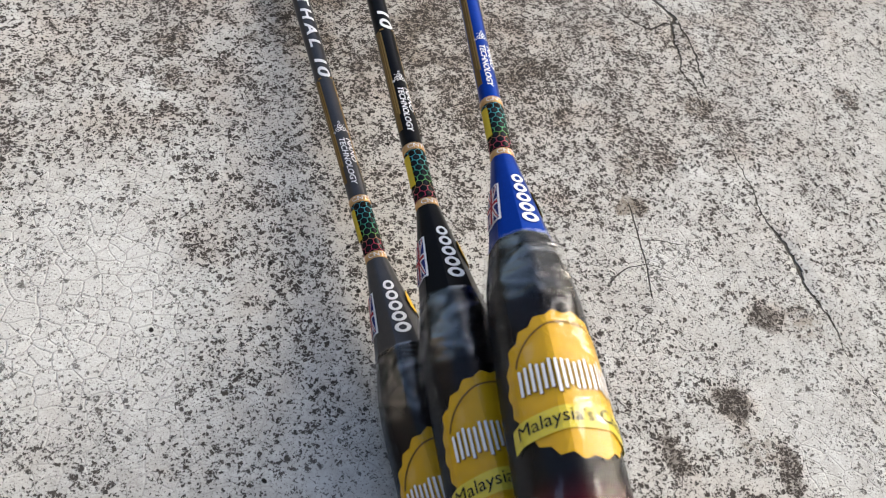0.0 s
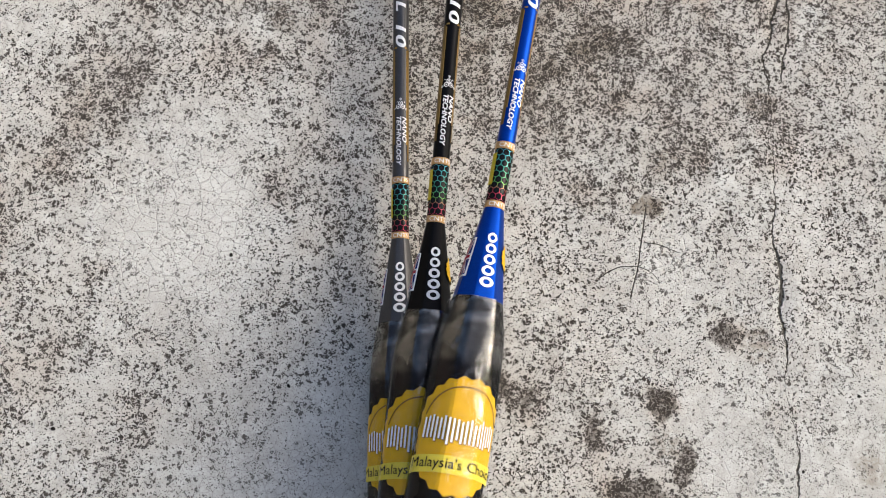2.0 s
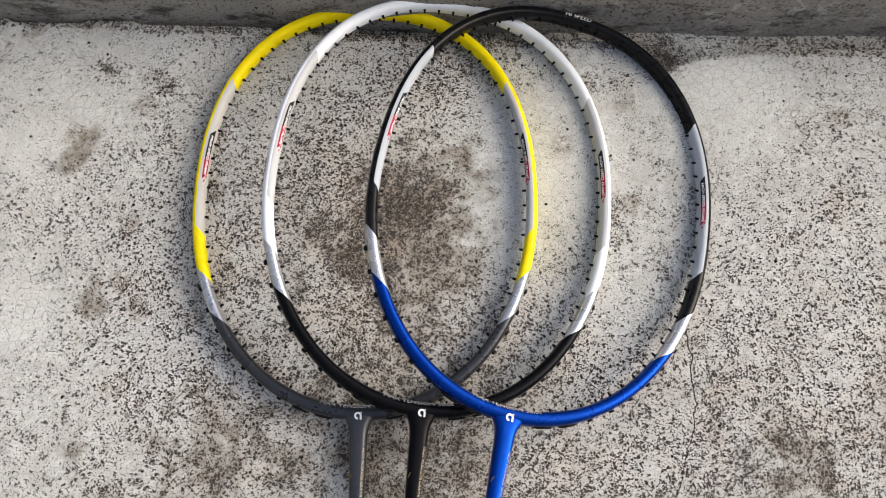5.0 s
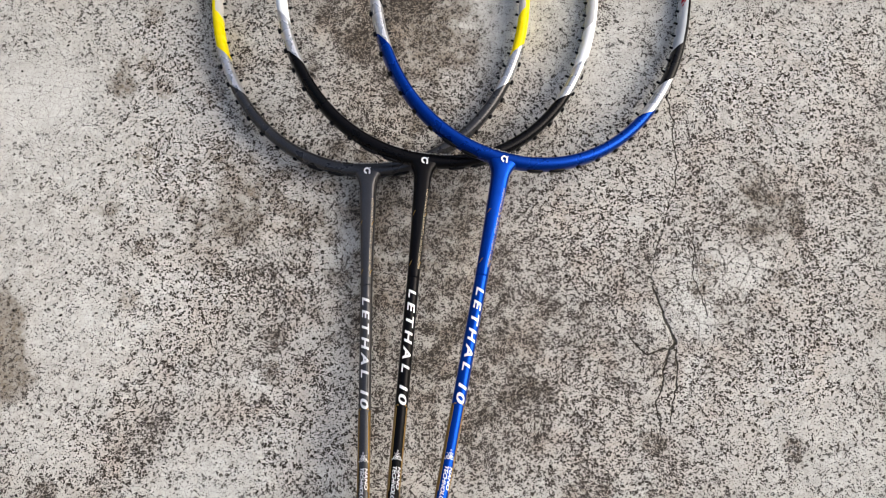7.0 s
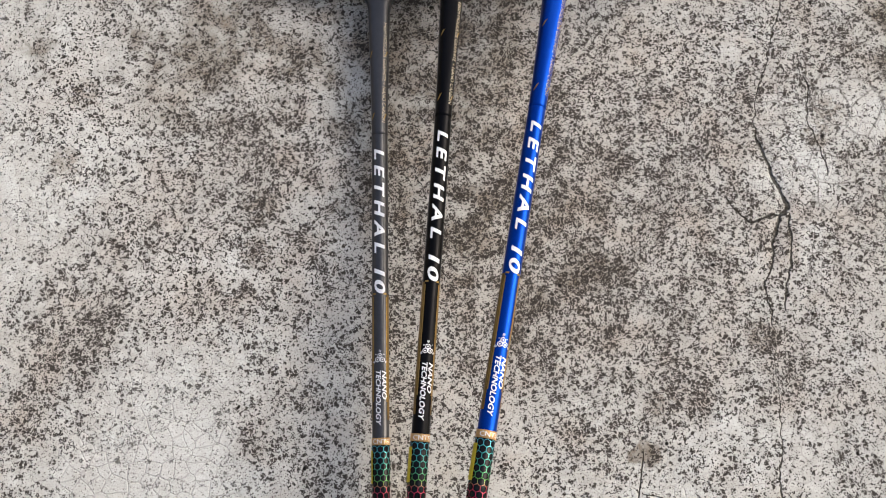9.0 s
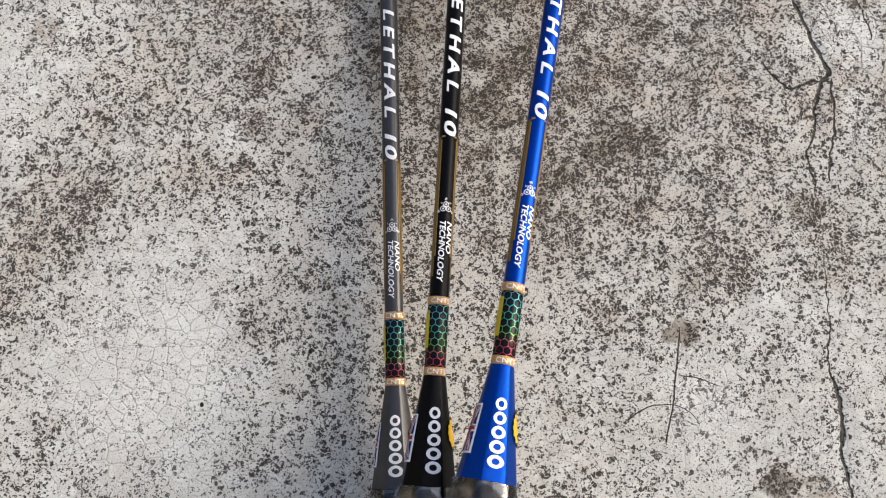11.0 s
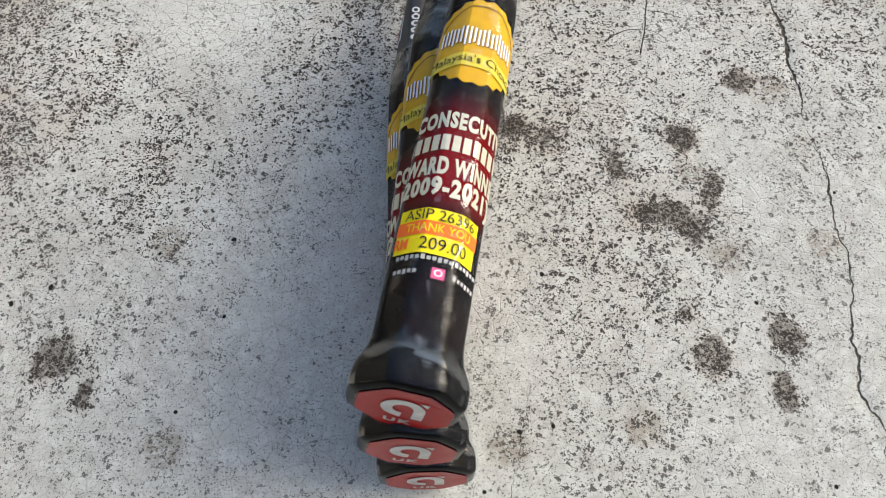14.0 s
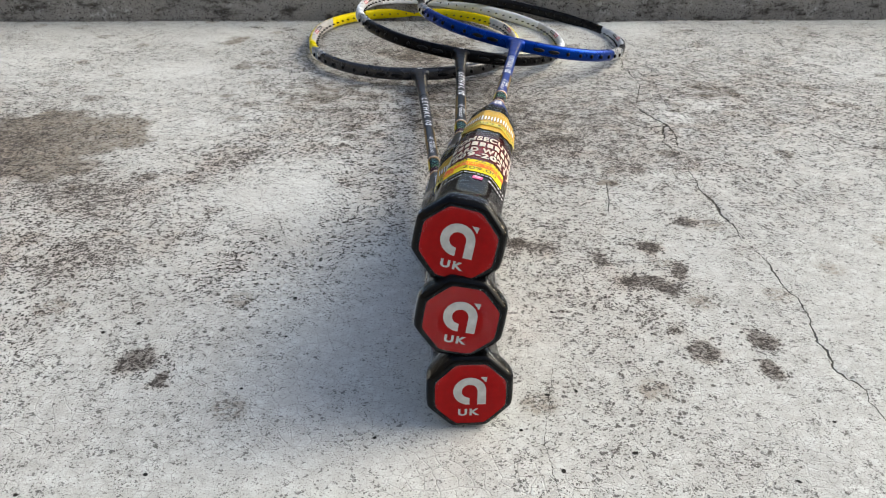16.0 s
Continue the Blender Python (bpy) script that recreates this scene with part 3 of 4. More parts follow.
    z = (cloud(xx, yy, 0.05, 81) - 0.5) * 0.0012 - 0.0010 - 0.0008 * np.exp(-(crack / 0.002) ** 2) * (wide > 0.0007)
    lip = cloud(xx * 1.0, yy * 0 + 0.3, 0.05, 91)
    z = np.where(yy > edge + (lip - 0.5) * 0.008, z - 0.012, z)
    far_out = (np.abs(xx) > 0.6) | (yy < -0.25) | (yy > 0.75)
    z = np.where(far_out, -0.0012, z)
    ny, nx = xx.shape
    verts = np.stack((xx.ravel(), yy.ravel(), z.ravel()), 1)
    i = np.arange(nx * ny).reshape(ny, nx)
    quads = np.stack((i[:-1, :-1].ravel(), i[:-1, 1:].ravel(), i[1:, 1:].ravel(), i[1:, :-1].ravel()), 1)
    me = bpy.data.meshes.new("ground")
    me.vertices.add(len(verts))
    me.vertices.foreach_set("co", verts.ravel())
    me.loops.add(quads.size)
    me.loops.foreach_set("vertex_index", quads.ravel())
    me.polygons.add(len(quads))
    me.polygons.foreach_set("loop_start", np.arange(0, quads.size, 4))
    me.polygons.foreach_set("use_smooth", [True] * len(quads))
    me.update(calc_edges=True)
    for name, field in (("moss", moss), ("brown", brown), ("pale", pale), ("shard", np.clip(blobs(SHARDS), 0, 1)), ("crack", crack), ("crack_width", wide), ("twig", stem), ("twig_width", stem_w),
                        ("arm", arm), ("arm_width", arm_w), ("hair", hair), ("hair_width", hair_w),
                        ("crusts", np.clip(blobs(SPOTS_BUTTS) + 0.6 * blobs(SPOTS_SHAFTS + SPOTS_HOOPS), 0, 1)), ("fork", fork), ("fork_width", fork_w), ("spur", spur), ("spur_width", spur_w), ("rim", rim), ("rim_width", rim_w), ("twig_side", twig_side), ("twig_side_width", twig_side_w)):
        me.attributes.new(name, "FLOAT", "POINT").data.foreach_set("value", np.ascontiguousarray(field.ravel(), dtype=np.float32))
    me.materials.append(GROUND)
    tagged(new("ground", me), "weathered pale concrete slab with black algae specks and cracks", "ground", kind="structure")


def build_wall():
    """Low upstand behind the slab's edge, with a rough, wavering face."""
    verts, faces, nx, rows = [], [], 420, ((-0.02, 0.0), (0.012, -0.001), (0.03, 0.0), (0.05, 0.001), (0.08, 0.0), (0.11, 0.0), (0.116, 0.006), (0.116, 0.15))
    for k in range(nx + 1):
        x = (k / nx - 0.5)
        x = 2.0 * x + 40 * x ** 5
        for z, back in rows:
            wob = (noise.noise((x * 18, z * 30, 2.0)) * 0.0025 + noise.noise((x * 4, z * 8, 5.0)) * 0.003) if abs(x) < 1.5 else 0
            verts.append((x, 0.678 + back + wob + 0.01 * math.tanh(x), z))
    m = len(rows)
    for k in range(nx):
        for r in range(m - 1):
            a = k * m + r
            faces.append((a, a + m, a + m + 1, a + 1))
    tagged(part("wall_north", verts, faces, WALL, kind="structure"), "low dark mouldy rendered wall behind the slab", "wall")


# ---- rackets ----
L_HEAD_C, L_HEAD_A, L_HEAD_B = 0.549, 0.0955, 0.1215


def head_curve(n=1440):
    """The frame's middle line, evenly spaced, from the throat round to the right: point, outward normal and arc length."""
    t = np.linspace(0, 2 * math.pi, 40001)
    s, c = np.sin(t), np.cos(t)
    e = np.where(c > 0, 2 / 2.08, 2 / 2.3)
    x = L_HEAD_A * np.sign(s) * np.abs(s) ** e
    y = L_HEAD_C - L_HEAD_B * np.sign(c) * np.abs(c) ** e
    d = np.concatenate(([0], np.cumsum(np.hypot(np.diff(x), np.diff(y)))))
    grid = np.linspace(0, d[-1], n + 1)
    px, py = np.interp(grid, d, x), np.interp(grid, d, y)
    tx, ty = np.gradient(px), np.gradient(py)
    tx[0] = tx[-1] = 1.0
    ty[0] = ty[-1] = 0.0
    ln = np.hypot(tx, ty)
    return grid, px, py, ty / ln, -tx / ln


HEAD = head_curve()
HEAD_LEN = HEAD[0][-1]
HALF_N, HALF_Z = 0.0033, 0.0050


def on_frame(s, phi, off=0.0):
    """Point on the frame: s metres along from the throat, phi round the section (0 outward, 90 up, 180 inward)."""
    s = s % HEAD_LEN
    px, py, nx, ny = (float(np.interp(s, HEAD[0], HEAD[k])) for k in (1, 2, 3, 4))
    near = min(s, HEAD_LEN - s)
    swell = 1 + 0.18 * math.exp(-(near / 0.05) ** 2)
    c, q = math.cos(phi), math.sin(phi)
    n = math.copysign(abs(c) ** 0.8, c) * (HALF_N + off) * swell
    z = math.copysign(abs(q) ** 0.8, q) * (HALF_Z + off)
    return px + nx * n, py + ny * n, z


def s_at(y, right):
    """Arc length at which the frame's middle line is at height y on one side."""
    half = len(HEAD[0]) // 2
    s = float(np.interp(y, HEAD[2][:half], HEAD[0][:half]))
    return s if right else HEAD_LEN - s


PROFILE = ((0.0000, 0.0134, 1.0), (0.0006, 0.0146, 1.0), (0.0014, 0.0152, 0.95), (0.0026, 0.0156, 0.9), (0.0060, 0.0156, 0.85), (0.0085, 0.0151, 0.8), (0.0115, 0.0137, 0.8), (0.0145, 0.0129, 0.8), (0.0190, 0.0126, 0.8),
           (0.0400, 0.0126, 0.65), (0.0600, 0.0126, 0.65), (0.0900, 0.0122, 0.65), (0.1250, 0.0122, 0.65), (0.1500, 0.0117, 0.65), (0.1590, 0.0109, 0.85), (0.1670, 0.0094, 0.8), (0.1715, 0.0086, 0.9))


def oct_radius(a, r, sharp):
    """Radius of a rounded octagon whose flats are r from the middle."""
    w = ((a + math.pi / 8) % (math.pi / 4)) - math.pi / 8
    return r * ((1 - sharp) * 1.03 + sharp * min(1 / math.cos(w), 1.068))


def on_handle(y, a, off=0.0):
    """Point on the handle: y along, a round it from the top towards the right."""
    ys, rs, ks = zip(*PROFILE)
    r = oct_radius(a, float(np.interp(y, ys, rs)), float(np.interp(y, ys, ks))) + off
    return r * math.sin(a), y, r * math.cos(a)


def on_cone(y, a, off=0.0):
    """Point on the faceted cone and the shaft's foot."""
    f = min(max((y - 0.1715) / (0.2060 - 0.1715), 0), 1)
    r = 0.0086 + (0.0036 - 0.0086) * f
    r = oct_radius(a, r, 1.0 - 0.6 * f) + off
    return r * math.sin(a), y, r * math.cos(a)


SHAFT_R = 0.0034


def on_shaft(y, a, off=0.0):
    return (SHAFT_R + off) * math.sin(a), y, (SHAFT_R + off) * math.cos(a)


def throat_size(y):
    """Half width, half height and squareness of the throat."""
    f = min(max((y - 0.358) / 0.0688, 0.0), 1.0)
    g = max(0.0, (f - 0.80) / 0.20)
    return SHAFT_R + 0.00003 + 0.0017 * f ** 1.3 + 0.0050 * g ** 3.0, SHAFT_R + 0.00003 + 0.0013 * f, 1.0 - 0.38 * min(1.0, f * 1.6)


def on_throat(y, a, off=0.0):
    wx, wz, e = throat_size(y)
    return math.copysign(abs(math.sin(a)) ** e, math.sin(a)) * (wx + off), y, math.copysign(abs(math.cos(a)) ** e, math.cos(a)) * (wz + off)


def sliced(shape, step, axis=0):
    """The shape cut into strips no wider than step along u (or v), so that it can bend."""
    bm = bmesh.new()
    vs = [bm.verts.new((u, v, 0)) for u, v in shape[0]]
    for f in shape[1]:
        try:
            bm.faces.new([vs[i] for i in f])
        except ValueError:
            pass
    lo, hi = min(p[axis] for p in shape[0]), max(p[axis] for p in shape[0])
    k = math.ceil(lo / step)
    while k * step < hi:
        co, no = [0, 0, 0], [0, 0, 0]
        co[axis], no[axis] = k * step, 1
        bmesh.ops.bisect_plane(bm, geom=bm.verts[:] + bm.edges[:] + bm.faces[:], dist=1e-7, plane_co=co, plane_no=no)
        k += 1
    bm.verts.index_update()
    out = [(v.co.x, v.co.y) for v in bm.verts], [tuple(v.index for v in f.verts) for f in bm.faces]
    bm.free()
    return out


def stick(name, shape, surface, y0, a0, radius, material, parent, off, turn=0, label=""):
    """Lay a flat shape on a round surface. turn 0: reads across from left to right; 90: reads towards the butt."""
    pts, faces = sliced(shape, radius * 0.12, 1 if turn == 90 else 0)
    verts = []
    for u, v in pts:
        if turn == 90:
            u, v = v, -u
        verts.append(surface(y0 + v, a0 + u / radius, off))
    return part(name, verts, faces, material, parent, label, smooth=False)


def tube(surface, y0, y1, ny, off=0.0, n=48, caps=(True, True)):
    return loft([[surface(y0 + (y1 - y0) * j / ny, -2 * math.pi * k / n, off) for k in range(n)] for j in range(ny + 1)], caps)


def build_racket(label, base, accent, inlay, cone_color, place, tagged_price, hole):
    thing = tagged(new("badminton_racket"), label, "racket", "badminton rackets")
    low = paint("racket_lacquer", cone_color, 0.30, 0.7, 0.0, 0.3)
    cone_mat = paint("cone_lacquer", cone_color, 0.30, 0.7, 0.0, 0.3)
    # handle
    ys = sorted({0.0120, 0.1715, *(0.012 + 0.1595 * k / 40 for k in range(41))})
    handle = sharpen(part("handle", *loft([[on_handle(y, -2 * math.pi * k / 64) for k in range(64)] for y in ys]), GRIP, thing, "glossy black and dark red printed handle sleeve"), 50)
    ys = (0.0, 0.0003, 0.0006, 0.0010, 0.0014, 0.0026, 0.0045, 0.0060, 0.0085, 0.0100, 0.0125)
    cap = sharpen(part("butt_cap", *loft([[on_handle(y, -2 * math.pi * k / 64, 0.0003) for k in range(64)] for y in ys]), CAP, thing, "black octagonal butt cap"), 40)
    oct_pts = [(oct_radius(2 * math.pi * k / 64, 0.0129, 0.9) * math.sin(2 * math.pi * k / 64), -0.0004, oct_radius(2 * math.pi * k / 64, 0.0129, 0.9) * math.cos(2 * math.pi * k / 64)) for k in range(64)]
    part("end_disc", oct_pts, [tuple(range(64))], RED, cap, "red octagonal end label", smooth=False)
    e, ef = emblem(0.0060)
    part("end_emblem", [(u - 0.0004, -0.0007, v + 0.0016) for u, v in e], ef, SILVER, cap, "silver arch emblem", smooth=False)
    w, wf = text_shape("UK", 0.0040, bold=0.04, spacing=1.25)
    part("end_lettering", [(u * 1.25 - 0.0006, -0.0007, v - 0.0078) for u, v in w], wf, SILVER, cap, smooth=False)
    # prints on the sleeve
    def on_sleeve(name, shape, y, mat, off, a=0.0, lab=""):
        return stick(name, shape, on_handle, y, a, 0.0118, mat, handle, off, 0, lab)
    seal_shape = scallop(0.0172, 22, 0.0011)
    on_sleeve("seal", ([(u, v * 1.14) for u, v in seal_shape[0]], seal_shape[1]), 0.1240, YELLOW, 0.00022, 0.0, "yellow saw-toothed award seal")
    on_sleeve("seal_arc", ring_shape(0, 0.0015, 0.0136, 0.0131, 12, 168, 30), 0.1250, BROWN_PRINT, 0.0004)
    bars = [rect(-0.0125 + 0.00135 * k, 0.0004 * ((k * 7) % 3 - 1), 0.00066, 0.0066 + 0.0011 * ((k * 5) % 4) * (1 if k in (0, 5, 6, 14) else 0.35)) for k in range(19)]
    shade = [([(u + 0.00028, v - 0.0003) for u, v in p], f) for p, f in bars]
    on_sleeve("seal_brand_shade", merge(*shade), 0.1254, BROWN_PRINT, 0.00040)
    on_sleeve("seal_brand_bars", merge(*bars), 0.1254, WHITE, 0.00052)
    ribbon = rect(0, 0, 0.0345, 0.0056, 24, 1)
    ribbon = ([(u, v - 0.0022 * (u / 0.017) ** 2) for u, v in ribbon[0]], ribbon[1])
    on_sleeve("ribbon", ribbon, 0.1146, LEMON, 0.0006, 0.0, "pale lemon ribbon print")
    t, tf = text_shape("Malaysia's Choice", 0.0046, 0, 0.0300)
    on_sleeve("ribbon_lettering", ([(u, v - 0.0022 * (u / 0.017) ** 2) for u, v in t], tf), 0.1146, INK, 0.0008)
    for y, body, wide, turn in ((0.0889, "CONSECUTIVE", 0.0330, 0.13), (0.0710, "AWARD WINNER", 0.0355, -0.03), (0.0625, "(2009-2021)", 0.0310, -0.12)):
        on_sleeve("lettering", text_shape(body, 0.0084, 0, wide, 0.05, 1.16), y, FOIL, 0.0003, turn, "pale gold foil capitals")
    on_sleeve("brand_bars", merge(*(rect(-0.0165 + 0.0030 * k, 0, 0.0022, 0.0060, 2, 1) for k in range(12))), 0.0799, FOIL, 0.0003, 0.05)
    for y, dots in ((0.0390, range(-8, 9)), (0.0345, (-8, -7, -6, -5, -4, 3, 4, 5, 6, 7, 8))):
        on_sleeve("address_bars", merge(*(rect(0.00145 * k, 0.00015 * (k % 2), 0.0010, 0.0012 + 0.0004 * (k % 3 == 0)) for k in dots)), y, PRINT, 0.0003, 0.05)
    icon = on_sleeve("icon", rect(0, 0, 0.0034, 0.0034, 3, 1), 0.0347, PINK, 0.0003, 0.06, "pink square icon")
    on_sleeve("icon_ring", ring_shape(0, 0, 0.0011, 0.0007), 0.0347, WHITE, 0.0006, 0.06)
    if tagged_price:
        tag = on_sleeve("price_tag", rect(0, 0, 0.0228, 0.0150, 14, 1), 0.0477, TAG_YELLOW, 0.0006, -0.10, "yellow and orange paper price tag")
        for shape, mat, dy, dx in ((rect(0, 0, 0.0228, 0.0046, 14, 1), TAG_ORANGE, 0.0008, 0), (text_shape("ASIP 26396", 0.0050, 0, 0.0190), INK, 0.0052, 0.0),
                                   (text_shape("THANK YOU", 0.0040, 0, 0.0170), TAG_YELLOW, 0.0008, 0.0), (text_shape("RM", 0.0050, 0, 0.0040, 0.03), TAG_ORANGE, -0.0044, -0.0092),
                                   (text_shape("209.00", 0.0056, 0, 0.0120), INK, -0.0044, 0.0020)):
            ob = on_sleeve("tag_print", shape, 0.0477 + dy, mat, 0.0008 + (0.00015 if mat in (INK, TAG_YELLOW) or dx else 0.0), dx / 0.0118 - 0.10)
            ob.parent = tag
    # clear film over the sleeve and the foot of the cone, gathered in soft wrinkles
    def on_film(y, a, off=0.0):
        x, yy, z = on_handle(min(y, 0.1715), a, 0.0011 + off)
        if y > 0.1715:
            x, yy, z = on_cone(y, a, 0.0008)
        gather = 0.014 * max(0.0, 1 - abs(y - 0.160) / 0.014)
        f = 1 + gather * noise.noise((x * 70, y * 260, z * 70)) + 0.022 * noise.noise((x * 90, y * 110, z * 90)) + 0.012 * noise.noise((x * 220, y * 300, z * 220))
        return x * f, y, z * f
    ys = [0.0008 + (0.1714 - 0.0008) * k / 90 for k in range(91)]
    part("film_sleeve", *loft([[on_film(y, -2 * math.pi * k / 72) for k in range(72)] for y in ys], (False, False)), FILM, thing, "clear crinkled shrink film")
    # the film's end, shrunk over the butt round an open hole
    rim = []
    for k in range(64):
        a = 2 * math.pi * k / 64
        for f in (0.0, 0.5, 1.0):
            r = hole * (1 - f) * (1 + 0.03 * noise.noise((math.sin(a) * 2, math.cos(a) * 2, hole * 900))) + oct_radius(a, 0.0136, 1.0) * f
            rim.append((r * math.sin(a), -0.0011 + 0.0004 * f, r * math.cos(a)))
    part("film_end", rim, [(3 * k + j, 3 * k + j + 1, 3 * ((k + 1) % 64) + j + 1, 3 * ((k + 1) % 64) + j) for k in range(64) for j in (0, 1)], HAZE, thing, "hazy clear film over the butt")
    # cone with its flag and gold stamp
    cone = sharpen(part("cone", *loft([[on_cone(0.1715 + 0.0345 * j / 14, -2 * math.pi * k / 64) for k in range(64)] for j in range(15)]), cone_mat, thing), 20)
    logo = [ring_shape(-0.0084 + 0.0042 * k, 0.0, 0.0019, 0.00095, 0, 360, 20) for k in range(5)]
    for shape in logo:
        stick("logo_shape", shape, on_cone, 0.1855, 0.0, 0.0062, WHITE, cone, 0.0003, 90)
    stick("flag", rect(0, 0, 0.0150, 0.0074, 6, 4), on_cone, 0.1860, -1.5, 0.0075, WHITE, cone, 0.00025, 90, "small white-edged flag sticker")
    stick("flag_field", rect(0, 0, 0.0138, 0.0062, 6, 4), on_cone, 0.1860, -1.5, 0.0075, NAVY, cone, 0.0004, 90)
    def slant(w, deg):
        p, f = rect(0, 0, 0.0144, w, 6, 1)
        c, q = math.cos(radians(deg)), math.sin(radians(deg))
        return [(max(-0.0069, min(0.0069, u * c - v * q)), max(-0.0031, min(0.0031, u * q + v * c))) for u, v in p], f
    stick("flag_cross", merge(rect(0, 0, 0.0138, 0.0022, 6, 1), rect(0, 0, 0.0022, 0.0062, 1, 3), slant(0.0012, 25), slant(0.0012, -25)), on_cone, 0.1860, -1.5, 0.0075, WHITE, cone, 0.00048, 90)
    stick("flag_cross", merge(rect(0, 0, 0.0138, 0.0012, 6, 1), rect(0, 0, 0.0012, 0.0062, 1, 3), slant(0.0004, 25), slant(0.0004, -25)), on_cone, 0.1860, -1.5, 0.0075, RED_DECAL, cone, 0.00056, 90)
    stick("gold_stamp", scallop(0.0058, 16, 0.0006, 4), on_cone, 0.1880, 1.62, 0.0066, YELLOW, cone, 0.0005, 0, "gold saw-toothed sticker")
    # shaft, printed band and rings
    shaft = part("shaft", *tube(on_shaft, 0.2055, 0.4160, 40, 0.0, 32), low, thing)
    part("band", *tube(on_shaft, 0.2080, 0.2300, 4, 0.00012, 32), BAND, thing, "black band with iridescent hexagon print")
    cellw = 2 * math.pi * (SHAFT_R + 0.0002) / 9
    rr, hexes = cellw / math.sqrt(3), []
    for row in range(11):
        for col in range(9):
            cx, cy = (col + 0.5 * (row % 2)) * cellw, 0.2103 + row * 1.5 * rr
            if cy > 0.2287:
                continue
            for k in range(6):
                a0, a1 = math.pi / 6 + k * math.pi / 3, math.pi / 6 + (k + 1) * math.pi / 3
                hexes.append(([(cx + f * rr * math.cos(a), cy - 0.2 + f * rr * math.sin(a)) for a, f in ((a0, 1.03), (a1, 1.03), (a1, 0.91), (a0, 0.91))], [(0, 3, 2, 1)]))
    stick("hexagon_print", merge(*hexes), on_shaft, 0.2, 0.0, SHAFT_R + 0.0002, HEX, thing, 0.0002)
    for y in (0.2073, 0.2307):
        collar = part("collar_ring", *tube(on_shaft, y - 0.0014, y + 0.0014, 2, 0.00025, 32), BRONZE, thing, "bronze ring")
        stick("ring_lettering", text_shape("CNTS", 0.0024, 0, 0.0062), on_shaft, y, 0.05, SHAFT_R, WHITE, collar, 0.0004)
    stick("band_sticker", rect(0, 0, 0.0026, 0.0125, 4, 4), on_shaft, 0.2210, -1.3, SHAFT_R, OLIVE, thing, 0.00045, 0, "small yellow sticker")
    stick("model_lettering", text_shape("LETHAL", 0.0058, 0.22, 0.0452, 0.03, 1.5), on_shaft, 0.3287, 0.0, SHAFT_R, WHITE, shaft, 0.00015, 90, "bold white italic capitals")
    stick("model_lettering", text_shape("10", 0.0060, 0.22, 0.0106, 0.03, 1.1), on_shaft, 0.2945, 0.0, SHAFT_R, WHITE, shaft, 0.00015, 90)
    stick("shaft_lettering", text_shape("NANO", 0.0026, 0.25, 0.0112, 0.02), on_shaft, 0.2525, 0.50, SHAFT_R, WHITE, shaft, 0.00015, 90)
    stick("shaft_lettering", text_shape("TECHNOLOGY", 0.0027, 0.25, 0.0215, 0.02), on_shaft, 0.2475, -0.20, SHAFT_R, WHITE, shaft, 0.00015, 90)
    stick("shaft_lettering", text_shape("HIGH MODULUS GRAPHITE + NANO CARBON", 0.0022, 0.15, 0.046), on_throat, 0.3860, 0.55, SHAFT_R, PALE_GOLD, shaft, 0.00015, 90)
    hexlogo = []
    for du, dv, r in ((0, 0.0011, 0.00105), (-0.00095, -0.0005, 0.00105), (0.00095, -0.0005, 0.00105), (0, 0.003, 0.0005), (-0.0024, -0.0014, 0.0005), (0.0024, -0.0014, 0.0005), (-0.0015, 0.0016, 0.0003), (0.0015, 0.0016, 0.0003)):
        hexlogo += [ring_shape(du, dv, r, r * 0.74, 30, 390, 6), ring_shape(du, dv, r * 0.32, 0.00002, 30, 390, 6)]
    stick("shaft_logo", merge(*hexlogo), on_shaft, 0.2630, 0.0, SHAFT_R, WHITE, shaft, 0.00016, 0)
    for side in (-1, 1):
        lines = (rect(0, -0.0000, 0.00055, 0.042, 1, 6), rect(side * 0.0009, -0.001, 0.0004, 0.038, 1, 6), rect(-side * 0.0006, 0.0222, 0.0014, 0.0007))
        stick("gold_panel", rect(0, 0, 0.0022, 0.0500, 2, 6), on_shaft, 0.2640, side * 1.25, SHAFT_R, GOLD_DARK, shaft, 0.00007, 0, "dark gold side panel")
        for line in lines:
            stick("pinstripe", line, on_shaft, 0.2670, side * 0.85, SHAFT_R, GOLD, shaft, 0.0001, 0, "gold pinstripe")
        for y in (0.3660, 0.3945):
            stick("gold_dash", ([(-0.0011, -0.0016), (-0.0002, -0.0010), (0.0011, 0.0016), (0.0002, 0.0010)], [(0, 1, 2, 3)]), on_throat, y, side * 0.75, SHAFT_R, GOLD, shaft, 0.00012)
    # throat: swells slowly out of the shaft, with flattened faces, and flares into the frame
    rings = []
    for k in range(49):
        y = 0.358 + (0.4268 - 0.358) * k / 48
        wx, wz, e = throat_size(y)
        rings.append([(math.copysign(abs(math.sin(a)) ** e, math.sin(a)) * wx, y, math.copysign(abs(math.cos(a)) ** e, math.cos(a)) * wz) for a in (-2 * math.pi * j / 40 for j in range(40))])
    part("throat", *loft(rings), low, thing)
    # head frame
    m, k = 360, 28
    rings, along, across = [], [], []
    for i in range(m):
        s = HEAD_LEN * i / m
        ring = [on_frame(s, 2 * math.pi * j / k) for j in range(k)]
        rings.append(ring)
        along += [p[1] for p in ring]
        across += [math.cos(2 * math.pi * j / k) for j in range(k)]
    head = part("head_frame", *loft(rings, loop=True), frame_paint("frame_lacquer", base, (0.46, 0.47, 0.49), accent, inlay), thing, label.split(" with ")[0] + " frame hoop")
